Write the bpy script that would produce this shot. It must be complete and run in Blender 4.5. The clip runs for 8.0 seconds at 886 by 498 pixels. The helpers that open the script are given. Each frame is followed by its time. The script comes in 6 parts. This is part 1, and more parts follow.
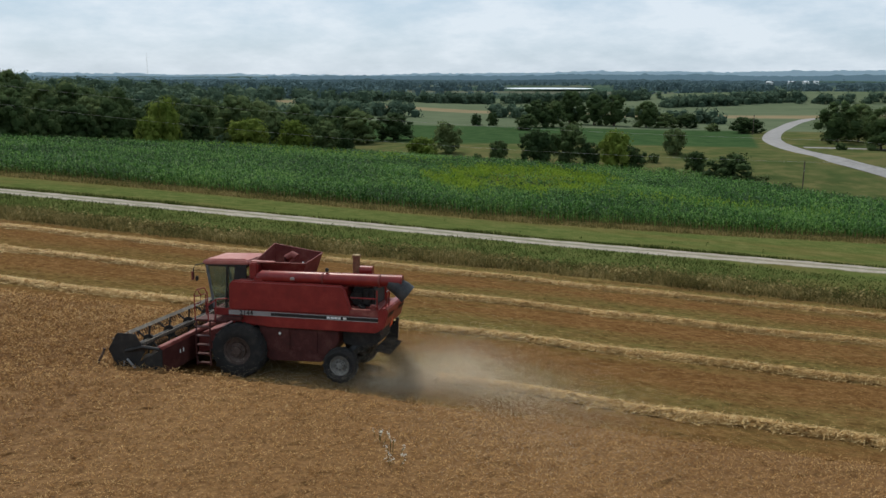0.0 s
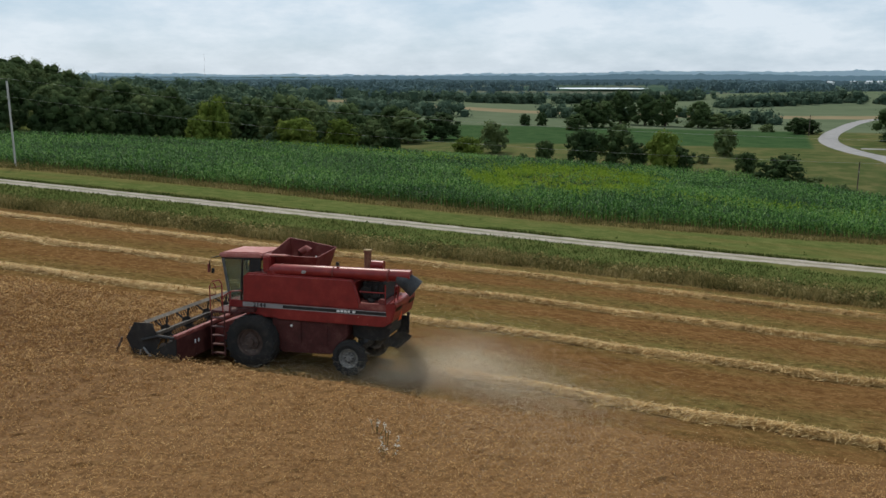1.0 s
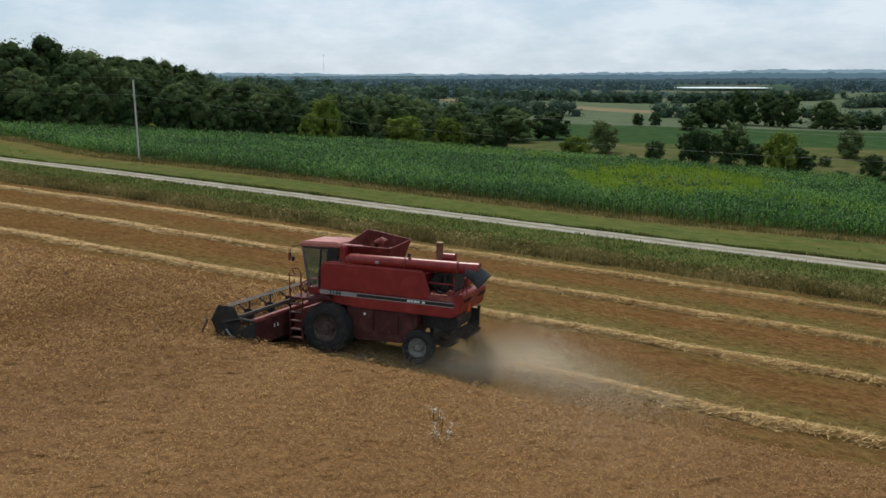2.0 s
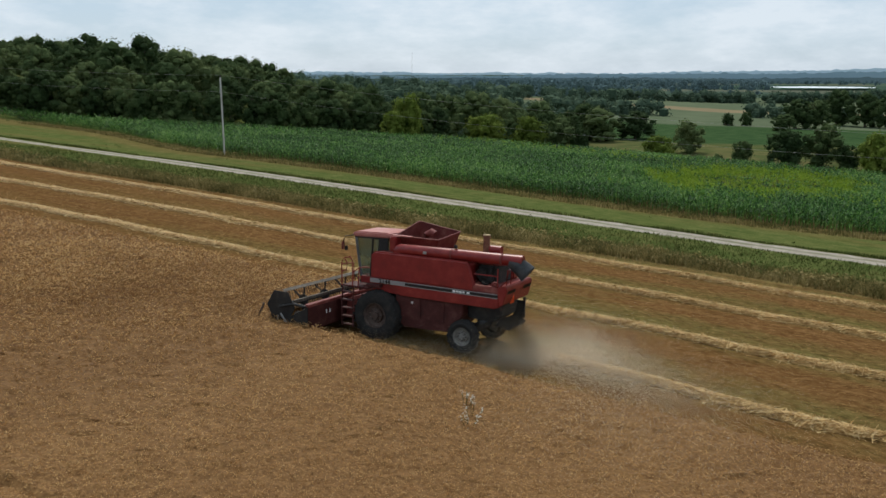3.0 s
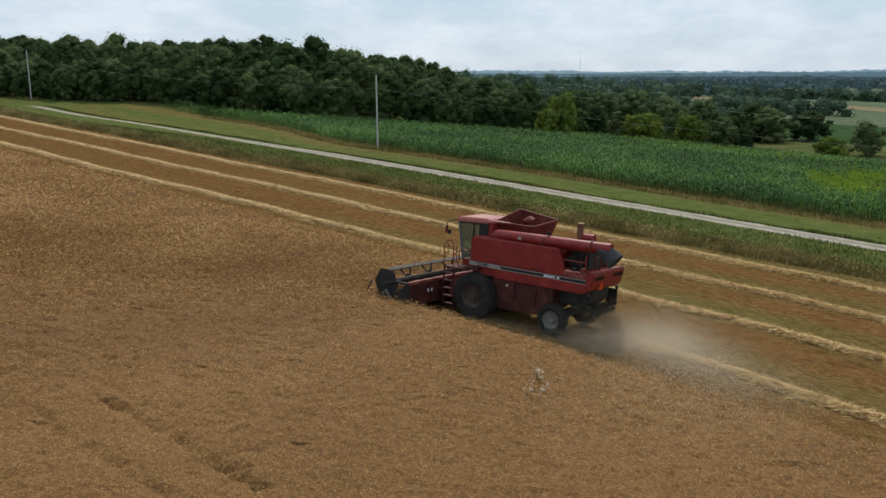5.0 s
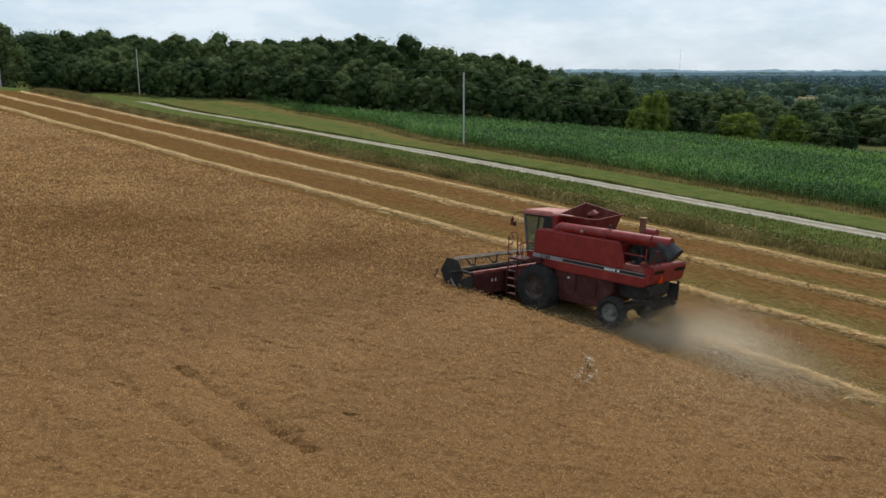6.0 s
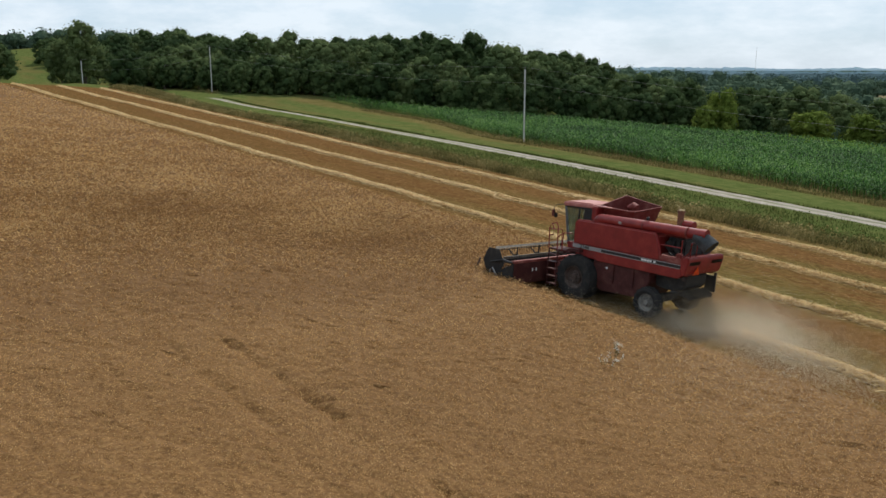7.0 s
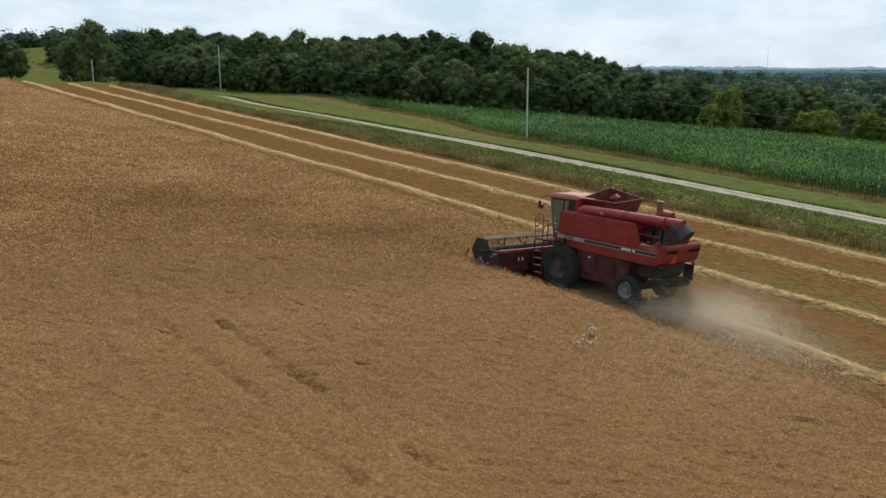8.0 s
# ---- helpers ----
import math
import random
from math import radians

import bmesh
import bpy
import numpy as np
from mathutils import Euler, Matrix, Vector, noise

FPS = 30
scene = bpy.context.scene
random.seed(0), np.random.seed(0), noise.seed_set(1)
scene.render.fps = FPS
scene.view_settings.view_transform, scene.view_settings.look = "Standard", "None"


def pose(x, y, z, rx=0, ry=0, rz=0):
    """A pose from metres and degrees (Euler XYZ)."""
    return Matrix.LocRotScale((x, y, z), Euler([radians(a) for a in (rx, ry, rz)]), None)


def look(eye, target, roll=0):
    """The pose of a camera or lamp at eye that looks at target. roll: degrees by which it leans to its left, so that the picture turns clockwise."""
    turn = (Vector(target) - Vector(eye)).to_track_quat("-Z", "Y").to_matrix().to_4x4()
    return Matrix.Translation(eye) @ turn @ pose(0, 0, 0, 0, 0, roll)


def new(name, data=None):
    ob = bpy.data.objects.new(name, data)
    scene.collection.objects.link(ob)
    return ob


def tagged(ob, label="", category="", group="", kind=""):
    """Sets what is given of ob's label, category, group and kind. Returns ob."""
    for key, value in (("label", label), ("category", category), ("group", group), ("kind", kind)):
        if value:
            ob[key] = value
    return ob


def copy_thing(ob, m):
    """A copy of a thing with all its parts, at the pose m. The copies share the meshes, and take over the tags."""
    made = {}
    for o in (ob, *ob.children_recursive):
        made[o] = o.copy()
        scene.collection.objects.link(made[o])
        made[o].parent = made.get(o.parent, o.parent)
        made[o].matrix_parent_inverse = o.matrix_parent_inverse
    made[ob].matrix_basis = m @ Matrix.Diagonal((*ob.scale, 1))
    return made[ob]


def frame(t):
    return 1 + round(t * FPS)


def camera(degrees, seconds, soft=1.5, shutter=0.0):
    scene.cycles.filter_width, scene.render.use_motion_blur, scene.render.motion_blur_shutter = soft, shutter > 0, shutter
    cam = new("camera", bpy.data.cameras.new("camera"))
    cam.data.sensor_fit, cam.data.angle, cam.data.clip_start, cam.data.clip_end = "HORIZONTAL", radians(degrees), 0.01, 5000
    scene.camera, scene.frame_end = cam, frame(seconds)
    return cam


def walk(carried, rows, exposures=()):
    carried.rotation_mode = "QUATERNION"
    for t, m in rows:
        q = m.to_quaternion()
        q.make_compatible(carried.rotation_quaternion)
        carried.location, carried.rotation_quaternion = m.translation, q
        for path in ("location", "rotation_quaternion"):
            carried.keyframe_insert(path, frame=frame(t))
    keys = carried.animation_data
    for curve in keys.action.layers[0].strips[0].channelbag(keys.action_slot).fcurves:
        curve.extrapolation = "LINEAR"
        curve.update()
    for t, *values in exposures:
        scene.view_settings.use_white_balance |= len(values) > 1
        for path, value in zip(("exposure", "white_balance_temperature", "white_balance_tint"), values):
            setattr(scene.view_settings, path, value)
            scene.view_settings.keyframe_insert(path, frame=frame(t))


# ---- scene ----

# ---------------------------------------------------------------- camera
cam = camera(56.2, 8.0)
PATH = [
    (0, 11.17, -24.72, 9.48, 11.07, -11.88, -0.09),
    (0.5, 11.85, -24.66, 9.44, 11.92, -11.88, -0.06),
    (1, 12.48, -24.66, 9.39, 14.62, -11.88, -0.04),
    (1.5, 13.11, -24.67, 9.34, 18.29, -11.91, 0.03),
    (2, 13.82, -24.69, 9.29, 22.34, -11.92, 0.09),
    (2.2, 14.10, -24.71, 9.27, 23.50, -11.94, 0.08),
    (3.3, 15.64, -24.80, 9.16, 29.10, -12.01, 0.03),
    (3.5, 15.92, -24.81, 9.14, 29.21, -12.03, 0.03),
    (4, 16.57, -24.85, 9.10, 31.49, -12.04, 0.12),
    (4.5, 17.28, -24.87, 9.06, 35.91, -12.06, 0.13),
    (5, 17.96, -24.90, 9.02, 39.57, -12.05, 0.16),
    (5.2, 18.23, -24.90, 9.00, 41.20, -12.06, 0.14),
    (6.3, 19.71, -24.94, 8.87, 47.40, -12.16, 0.06),
    (6.5, 19.98, -24.94, 8.84, 48.36, -12.18, 0.05),
    (7, 20.72, -25.00, 8.78, 50.65, -12.25, 0.06),
    (7.5, 21.44, -25.08, 8.72, 51.18, -12.28, 0.06),
    (8, 22.20, -25.13, 8.67, 51.36, -12.31, 0.05),
]
walk(cam, [(t, pose(x, y, z, 90 + pitch, roll, yaw)) for t, x, y, z, yaw, pitch, roll in PATH], [(0, -0.1), (4, -0.12), (8, 0.08)])

# ---------------------------------------------------------------- sky and sun
SUN_ELEVATION, SUN_AZIMUTH = 52.0, -34.0   # azimuth clockwise from +y
world = bpy.data.worlds.new("sky")
scene.world = world
world.use_nodes = True
wn = world.node_tree
wn.nodes.clear()


def node(tree, kind, **values):
    n = tree.nodes.new(kind)
    for key, value in values.items():
        if key in n.inputs:
            n.inputs[key].default_value = value
    return n


w_out = wn.nodes.new("ShaderNodeOutputWorld")
w_bg = wn.nodes.new("ShaderNodeBackground")
w_sky = wn.nodes.new("ShaderNodeTexSky")
w_sky.sky_type = "NISHITA"
w_sky.sun_disc = False
w_sky.sun_elevation = radians(SUN_ELEVATION)
w_sky.sun_rotation = radians(SUN_AZIMUTH)
w_sky.air_density, w_sky.dust_density, w_sky.ozone_density = 1.0, 0.6, 1.6
w_co = wn.nodes.new("ShaderNodeTexCoord")
w_map = wn.nodes.new("ShaderNodeMapping")
w_map.inputs["Scale"].default_value = (3.4, 3.4, 10.0)
w_noise = node(wn, "ShaderNodeTexNoise", Scale=2.6, Detail=8.0, Roughness=0.6)
w_ramp = wn.nodes.new("ShaderNodeValToRGB")
w_ramp.color_ramp.elements[0].position, w_ramp.color_ramp.elements[0].color = 0.36, (0.0, 0.0, 0.0, 1)
w_ramp.color_ramp.elements[1].position, w_ramp.color_ramp.elements[1].color = 0.62, (1, 1, 1, 1)
w_mix = wn.nodes.new("ShaderNodeMix")
w_mix.data_type = "RGBA"
w_cloud = wn.nodes.new("ShaderNodeMix")                   # thin high cloud, in lighter and greyer patches
w_cloud.data_type = "RGBA"
w_cloud.inputs["A"].default_value, w_cloud.inputs["B"].default_value = (5.2, 6.6, 8.1, 1), (7.5, 8.4, 9.3, 1)
wn.links.new(w_ramp.outputs["Color"], w_cloud.inputs["Factor"])
wn.links.new(w_cloud.outputs["Result"], w_mix.inputs["B"])
w_fac = wn.nodes.new("ShaderNodeMath")
w_fac.operation = "MULTIPLY_ADD"
w_fac.inputs[1].default_value, w_fac.inputs[2].default_value = 0.15, 0.78
for a, b in ((w_co.outputs["Generated"], w_map.inputs["Vector"]), (w_map.outputs[0], w_noise.inputs["Vector"]),
             (w_noise.outputs["Fac"], w_ramp.inputs["Fac"]), (w_ramp.outputs["Color"], w_fac.inputs[0]),
             (w_fac.outputs[0], w_mix.inputs["Factor"]), (w_sky.outputs[0], w_mix.inputs["A"]),
             (w_mix.outputs["Result"], w_bg.inputs["Color"]), (w_bg.outputs[0], w_out.inputs["Surface"])):
    wn.links.new(a, b)
w_bg.inputs["Strength"].default_value = 0.105
sun_data = bpy.data.lights.new("sun", "SUN")
sun_data.energy, sun_data.angle, sun_data.color = 3.2, radians(1.0), (1.0, 0.93, 0.82)
sun = new("sun", sun_data)
sx, sy = math.sin(radians(SUN_AZIMUTH)), math.cos(radians(SUN_AZIMUTH))
sun.matrix_world = look((0, 0, 60), (-60 * sx / math.tan(radians(SUN_ELEVATION)), -60 * sy / math.tan(radians(SUN_ELEVATION)), 0))


# ---------------------------------------------------------------- materials
def material(name, stops, scale=8.0, fine=60.0, rough=0.8, bump=0.3, metal=0.0, coat=0.0, stretch=(1, 1, 1), distance=0.02,
             fine_mix=0.35, translucent=0.0, per="", coords="Object", spec=0.3, lo=0.3, hi=0.7):
    """Base colour from a ramp over two noises (coarse stains and fine grain), with bump."""
    m = bpy.data.materials.new(name)
    m.use_nodes = True
    t = m.node_tree
    b = t.nodes["Principled BSDF"]
    co = t.nodes.new("ShaderNodeTexCoord")
    mp = t.nodes.new("ShaderNodeMapping")
    mp.inputs["Scale"].default_value = stretch
    t.links.new(co.outputs[coords], mp.inputs["Vector"])
    n1 = node(t, "ShaderNodeTexNoise", Scale=scale, Detail=4.0, Roughness=0.6)
    n2 = node(t, "ShaderNodeTexNoise", Scale=fine, Detail=3.0, Roughness=0.6)
    for n in (n1, n2):
        t.links.new(mp.outputs[0], n.inputs["Vector"])
    mix = t.nodes.new("ShaderNodeMix")
    mix.inputs["Factor"].default_value = fine_mix
    t.links.new(n1.outputs["Fac"], mix.inputs["A"])
    t.links.new(n2.outputs["Fac"], mix.inputs["B"])
    fac = mix.outputs["Result"]
    if per:
        info = t.nodes.new("ShaderNodeObjectInfo" if per == "object" else "ShaderNodeNewGeometry")
        add = t.nodes.new("ShaderNodeMath")
        add.operation = "MULTIPLY_ADD"
        add.inputs[1].default_value, add.inputs[2].default_value = 0.36, -0.18
        t.links.new(info.outputs["Random" if per == "object" else "Random Per Island"], add.inputs[0])
        plus = t.nodes.new("ShaderNodeMath")
        t.links.new(fac, plus.inputs[0])
        t.links.new(add.outputs[0], plus.inputs[1])
        fac = plus.outputs[0]
    ramp = t.nodes.new("ShaderNodeValToRGB")
    r = ramp.color_ramp
    while len(r.elements) < len(stops):
        r.elements.new(0.5)
    for k, c in enumerate(stops):
        r.elements[k].position = lo + (hi - lo) * k / max(1, len(stops) - 1)
        r.elements[k].color = (*c, 1)
    t.links.new(fac, ramp.inputs["Fac"])
    t.links.new(ramp.outputs["Color"], b.inputs["Base Color"])
    b.inputs["Roughness"].default_value = rough
    b.inputs["Metallic"].default_value = metal
    b.inputs["Coat Weight"].default_value = coat
    b.inputs["Coat Roughness"].default_value = 0.25
    b.inputs["Specular IOR Level"].default_value = spec
    if bump:
        bp = node(t, "ShaderNodeBump", Strength=bump, Distance=distance)
        t.links.new(n2.outputs["Fac"], bp.inputs["Height"])
        t.links.new(bp.outputs[0], b.inputs["Normal"])
    if translucent:
        tr = t.nodes.new("ShaderNodeBsdfTranslucent")
        ms = t.nodes.new("ShaderNodeMixShader")
        ms.inputs[0].default_value = translucent
        t.links.new(ramp.outputs["Color"], tr.inputs["Color"])
        t.links.new(b.outputs[0], ms.inputs[1])
        t.links.new(tr.outputs[0], ms.inputs[2])
        t.links.new(ms.outputs[0], t.nodes["Material Output"].inputs["Surface"])
    return m


M_RED = material("red_paint", [(0.125, 0.013, 0.011), (0.19, 0.016, 0.014), (0.25, 0.034, 0.026)], 2.2, 35, 0.4, 0.05, coat=0.12, fine_mix=0.3, spec=0.3)
M_REDDUST = material("dusty_red_paint", [(0.11, 0.018, 0.015), (0.17, 0.034, 0.028), (0.27, 0.11, 0.085)], 3.0, 40, 0.6, 0.1, fine_mix=0.4)
M_ROOF = material("pale_red_roof_paint", [(0.3, 0.08, 0.065), (0.4, 0.15, 0.125), (0.5, 0.26, 0.22)], 2.5, 30, 0.45, 0.05)
M_DARK = material("dark_steel", [(0.008, 0.008, 0.008), (0.018, 0.017, 0.016), (0.05, 0.043, 0.036)], 5, 60, 0.6, 0.15)
M_RUBBER = material("black_rubber", [(0.01, 0.01, 0.01), (0.018, 0.017, 0.016), (0.045, 0.038, 0.03)], 4, 50, 0.85, 0.2)
M_RIM = material("dusty_grey_rim", [(0.1, 0.092, 0.082), (0.2, 0.19, 0.17), (0.3, 0.28, 0.25)], 6, 50, 0.6, 0.1)
M_RIMRED = material("red_rim", [(0.035, 0.025, 0.021), (0.07, 0.045, 0.036), (0.13, 0.1, 0.08)], 6, 50, 0.6, 0.1)
M_STEEL = material("worn_steel", [(0.2, 0.2, 0.19), (0.35, 0.34, 0.33), (0.5, 0.49, 0.46)], 6, 60, 0.45, 0.1, metal=0.6)
M_SILVER = material("silver_decal", [(0.2, 0.19, 0.185), (0.28, 0.27, 0.265)], 6, 60, 0.4, 0.0)
M_BLACK = material("black_decal", [(0.01, 0.01, 0.01), (0.02, 0.02, 0.02)], 6, 60, 0.4, 0.0)
M_WHITE = material("white_decal", [(0.6, 0.6, 0.58), (0.75, 0.75, 0.73)], 6, 60, 0.5, 0.0)
M_ORANGE = material("orange_sign", [(0.85, 0.1, 0.02), (0.9, 0.14, 0.03)], 6, 60, 0.4, 0.0)
M_SPOUT = material("grey_rubber_spout", [(0.05, 0.056, 0.062), (0.095, 0.102, 0.108), (0.17, 0.17, 0.17)], 3, 40, 0.5, 0.1)
M_TRUNK = material("grey_brown_bark", [(0.05, 0.04, 0.03), (0.1, 0.08, 0.06), (0.17, 0.14, 0.11)], 2, 20, 0.9, 0.5, stretch=(1, 1, 0.25))
M_POLE = material("weathered_pole_wood", [(0.3, 0.28, 0.26), (0.42, 0.4, 0.37), (0.55, 0.53, 0.5)], 2, 25, 0.85, 0.3, stretch=(4, 4, 0.3))
# The sky's reflection is painted in as a pale, nearly matte base colour.
M_WATER = material("sky_pale_water", [(0.62, 0.68, 0.72), (0.7, 0.76, 0.8)], 0.01, 0.1, 0.7, 0.0, spec=0.05)

M_GLASS = bpy.data.materials.new("cab_glass")
M_GLASS.use_nodes = True
_b = M_GLASS.node_tree.nodes["Principled BSDF"]
_b.inputs["Base Color"].default_value = (0.5, 0.6, 0.53, 1)
_b.inputs["Roughness"].default_value = 0.04
_b.inputs["Transmission Weight"].default_value = 0.95
_b.inputs["IOR"].default_value = 1.1


# ---------------------------------------------------------------- the lie of the land
def smooth(a, b, v):
    v = np.clip((v - a) / (b - a), 0, 1)
    return v * v * (3 - 2 * v)


def lane_y(x):
    """Where the lane's middle runs: nearly straight, swinging off up the rise."""
    x = np.asarray(x, float)
    return 36.1 + 1.9 * smooth(4, 36, x) + 5.6 * smooth(-55, -105, x)


def corn_front(x):
    """The corn field's edge towards the lane."""
    x = np.asarray(x, float)
    return 51.0 + 13.0 * smooth(0, 55, x) + 16.0 * smooth(-55, -100, x) - 3.0 * smooth(-106, -126, x)


RIDGE_AZ = (36.0, 38.2, 39.3, 41.5, 44.5, 47.0, 50.0, 51.5, 54.5, 58.0, 62.0, 67.0, 70.5, 74.0)
RIDGE_EL = (-0.6, -0.1, 0.5, 1.12, 1.4, 1.45, 1.5, 2.05, 2.33, 2.15, 2.1, 2.05, 1.6, 1.6)


def ridge_top(az):
    """Height of the treetops on the wooded ridge behind the corn, by bearing in degrees from the field."""
    return 9.0 + 262.0 * np.tan(np.radians(np.interp(az, RIDGE_AZ, RIDGE_EL)))


def terrain(x, y):
    """Height of the land: a field that falls towards a lane and a corn field, then a wide valley; a wooded hill on the far side of the rise."""
    x, y = np.asarray(x, float), np.asarray(y, float)
    xc = np.where(x < -125, -125 + 40 * np.tanh((x + 125) / 160), np.minimum(x, 140 + 0 * x))
    yc = np.clip(y, -90, 175)
    z = -0.0563 * xc - 0.0671 * yc
    # under the lane the rise is a little gentler further off
    z = z - 1.5 * smooth(-45, -130, x) * smooth(18, 38, y) * (1 - smooth(60, 110, y))
    z = z + 0.2 * np.exp(-((x - 4) ** 2 + y ** 2) / 18)
    # ditch between stubble and lane, lane a little raised
    z = z - 0.35 * np.exp(-((y - 30.5) / 2.2) ** 2) + 0.12 * np.exp(-((y - lane_y(x)) / 2.6) ** 4)
    valley = -10.0 - 3.0 * smooth(330, 900, y) + 0.03 * np.clip(-x - 60, 0, 200) * (1 - smooth(420, 800, y)) + 1.2 * np.sin(x / 70 + 1) * np.sin(y / 90)
    valley = valley + 10.0 * smooth(420, 620, y) * np.exp(-(((x - 215) / 210) ** 2 + ((y - 650) / 130) ** 2))
    w = smooth(135, 185, y)
    z = z * (1 - w) + valley * w
    hill = 7.0 * smooth(-105, -190, x) * smooth(20, 80, y) * (1 - smooth(190, 330, y))
    hill = hill + 2.5 * np.exp(-(((x + 155) / 42) ** 2 + ((y - 118) / 48) ** 2)) + 3.4 * np.exp(-(((x + 125) / 24) ** 2 + ((y - 126) / 32) ** 2))
    far_rise = 8.0 * smooth(-180, -320, x) * (1 - smooth(250, 600, y))
    far = smooth(1800, 4300, np.hypot(x, y)) * 12
    z = z + hill + far_rise + far
    z = z + 0.7 * np.exp(-((y - 25.5) / 2.6) ** 2) * smooth(-90, -112, x) * (1 - smooth(-150, -170, x))   # a bank beside the upper lane
    d, az = np.hypot(x - 18, y + 25), np.degrees(np.arctan2(18 - x, y + 25))
    crest = np.exp(-((d - 262) / 42) ** 2) * smooth(36.8, 39.0, az) * (1 - smooth(74, 84, az))
    return z + crest * np.maximum(ridge_top(az) - 10.0 - z, 0)


def ground_z(x, y):
    return float(terrain(x, y))


def mesh_object(name, verts, faces, mat, parent=None):
    me = bpy.data.meshes.new(name)
    me.from_pydata(verts, [], faces)
    me.materials.append(mat)
    ob = new(name, me)
    if parent:
        ob.parent = parent
    return ob


def tri_mesh(name, co, mat, parent=None, sides=3):
    """A mesh of loose faces from an array (n, sides, 3); quick for very many."""
    n = len(co)
    me = bpy.data.meshes.new(name)
    me.vertices.add(n * sides)
    me.vertices.foreach_set("co", np.ascontiguousarray(co, dtype=np.float32).ravel())
    me.loops.add(n * sides)
    me.loops.foreach_set("vertex_index", np.arange(n * sides, dtype=np.int32))
    me.polygons.add(n)
    me.polygons.foreach_set("loop_start", np.arange(0, n * sides, sides, dtype=np.int32))
    me.update(calc_edges=True)
    me.materials.append(mat)
    ob = new(name, me)
    if parent:
        ob.parent = parent
    return ob


def axis(*stretches):
    out = []
    for a, b, step in stretches:
        out += list(np.arange(a, b, step))
    return np.array(out + [stretches[-1][1]])


def ground_material():
    """Stubble, ditch grass, gravel lane with two wheel tracks, verge, corn soil and far fields, told apart by place on the plan."""
    m = bpy.data.materials.new("farm_ground")
    m.use_nodes = True
    t = m.node_tree
    b = t.nodes["Principled BSDF"]
    b.inputs["Roughness"].default_value = 0.95
    b.inputs["Specular IOR Level"].default_value = 0.0
    co = t.nodes.new("ShaderNodeTexCoord")
    sep = t.nodes.new("ShaderNodeSeparateXYZ")
    t.links.new(co.outputs["Object"], sep.inputs[0])

    def math_node(op, a, c, d=None):
        n = t.nodes.new("ShaderNodeMath")
        n.operation = op
        for k, v in enumerate((a, c, d)):
            if v is None:
                continue
            if isinstance(v, (int, float)):
                n.inputs[k].default_value = v
            else:
                t.links.new(v, n.inputs[k])
        return n.outputs[0]

    def noise_node(scale, detail=4.0, stretch=None):
        n = node(t, "ShaderNodeTexNoise", Scale=scale, Detail=detail, Roughness=0.6)
        src = co.outputs["Object"]
        if stretch:
            mp = t.nodes.new("ShaderNodeMapping")
            mp.inputs["Scale"].default_value = stretch
            t.links.new(src, mp.inputs["Vector"])
            src = mp.outputs[0]
        t.links.new(src, n.inputs["Vector"])
        return n.outputs["Fac"]

    def ramp_node(fac, stops, lo=0.3, hi=0.7):
        n = t.nodes.new("ShaderNodeValToRGB")
        while len(n.color_ramp.elements) < len(stops):
            n.color_ramp.elements.new(0.5)
        for k, c in enumerate(stops):
            n.color_ramp.elements[k].position = lo + (hi - lo) * k / (len(stops) - 1)
            n.color_ramp.elements[k].color = (*c, 1)
        t.links.new(fac, n.inputs["Fac"])
        return n.outputs["Color"]

    def blend(fac, a, c):
        n = t.nodes.new("ShaderNodeMix")
        n.data_type = "RGBA"
        t.links.new(fac, n.inputs["Factor"])
        t.links.new(a, n.inputs["A"])
        t.links.new(c, n.inputs["B"])
        return n.outputs["Result"]

    def step_at(v, edge, width):
        n = t.nodes.new("ShaderNodeMapRange")
        n.interpolation_type = "SMOOTHSTEP"
        n.inputs["From Min"].default_value, n.inputs["From Max"].default_value = edge - width, edge + width
        t.links.new(v, n.inputs["Value"])
        return n.outputs["Result"]

    x, y = sep.outputs["X"], sep.outputs["Y"]
    wob = noise_node(0.35, 3.0)
    fine = noise_node(9.0, 4.0)
    yw = math_node("MULTIPLY_ADD", wob, 1.6, math_node("SUBTRACT", y, 0.8))
    # stubble: streaked along the drilling direction, with green undergrowth in bands
    streak = noise_node(1.3, 6.0, (0.4, 1.6, 1.0))
    streak2 = noise_node(11.0, 5.0, (0.8, 1.2, 1.0))
    mottle = noise_node(3.6, 7.0, (0.8, 1.0, 1.0))
    stub = ramp_node(math_node("MULTIPLY_ADD", mottle, 0.52, math_node("MULTIPLY_ADD", streak2, 0.24, math_node("MULTIPLY", streak, 0.24))),
                     [(0.066, 0.034, 0.0125), (0.13, 0.068, 0.025), (0.205, 0.118, 0.048)], 0.35, 0.65)
    weeds = ramp_node(mottle, [(0.05, 0.052, 0.016), (0.15, 0.135, 0.045)], 0.35, 0.65)
    band = math_node("MULTIPLY", ramp_node(math_node("ADD", math_node("MULTIPLY", math_node("SINE", math_node("MULTIPLY", y, 0.952), 0), 0.1), math_node("MULTIPLY_ADD", noise_node(1.6, 6.0, (0.5, 1, 1)), 0.3, math_node("MULTIPLY", noise_node(0.16, 3.0, (0.25, 1, 1)), 0.7))),
                                           [(0, 0, 0), (1, 1, 1)], 0.4, 0.64), 0.8)
    band = math_node("MULTIPLY", band, math_node("MULTIPLY_ADD", step_at(x, -14.0, 26.0), 0.8, 0.2))
    stub = blend(band, stub, weeds)
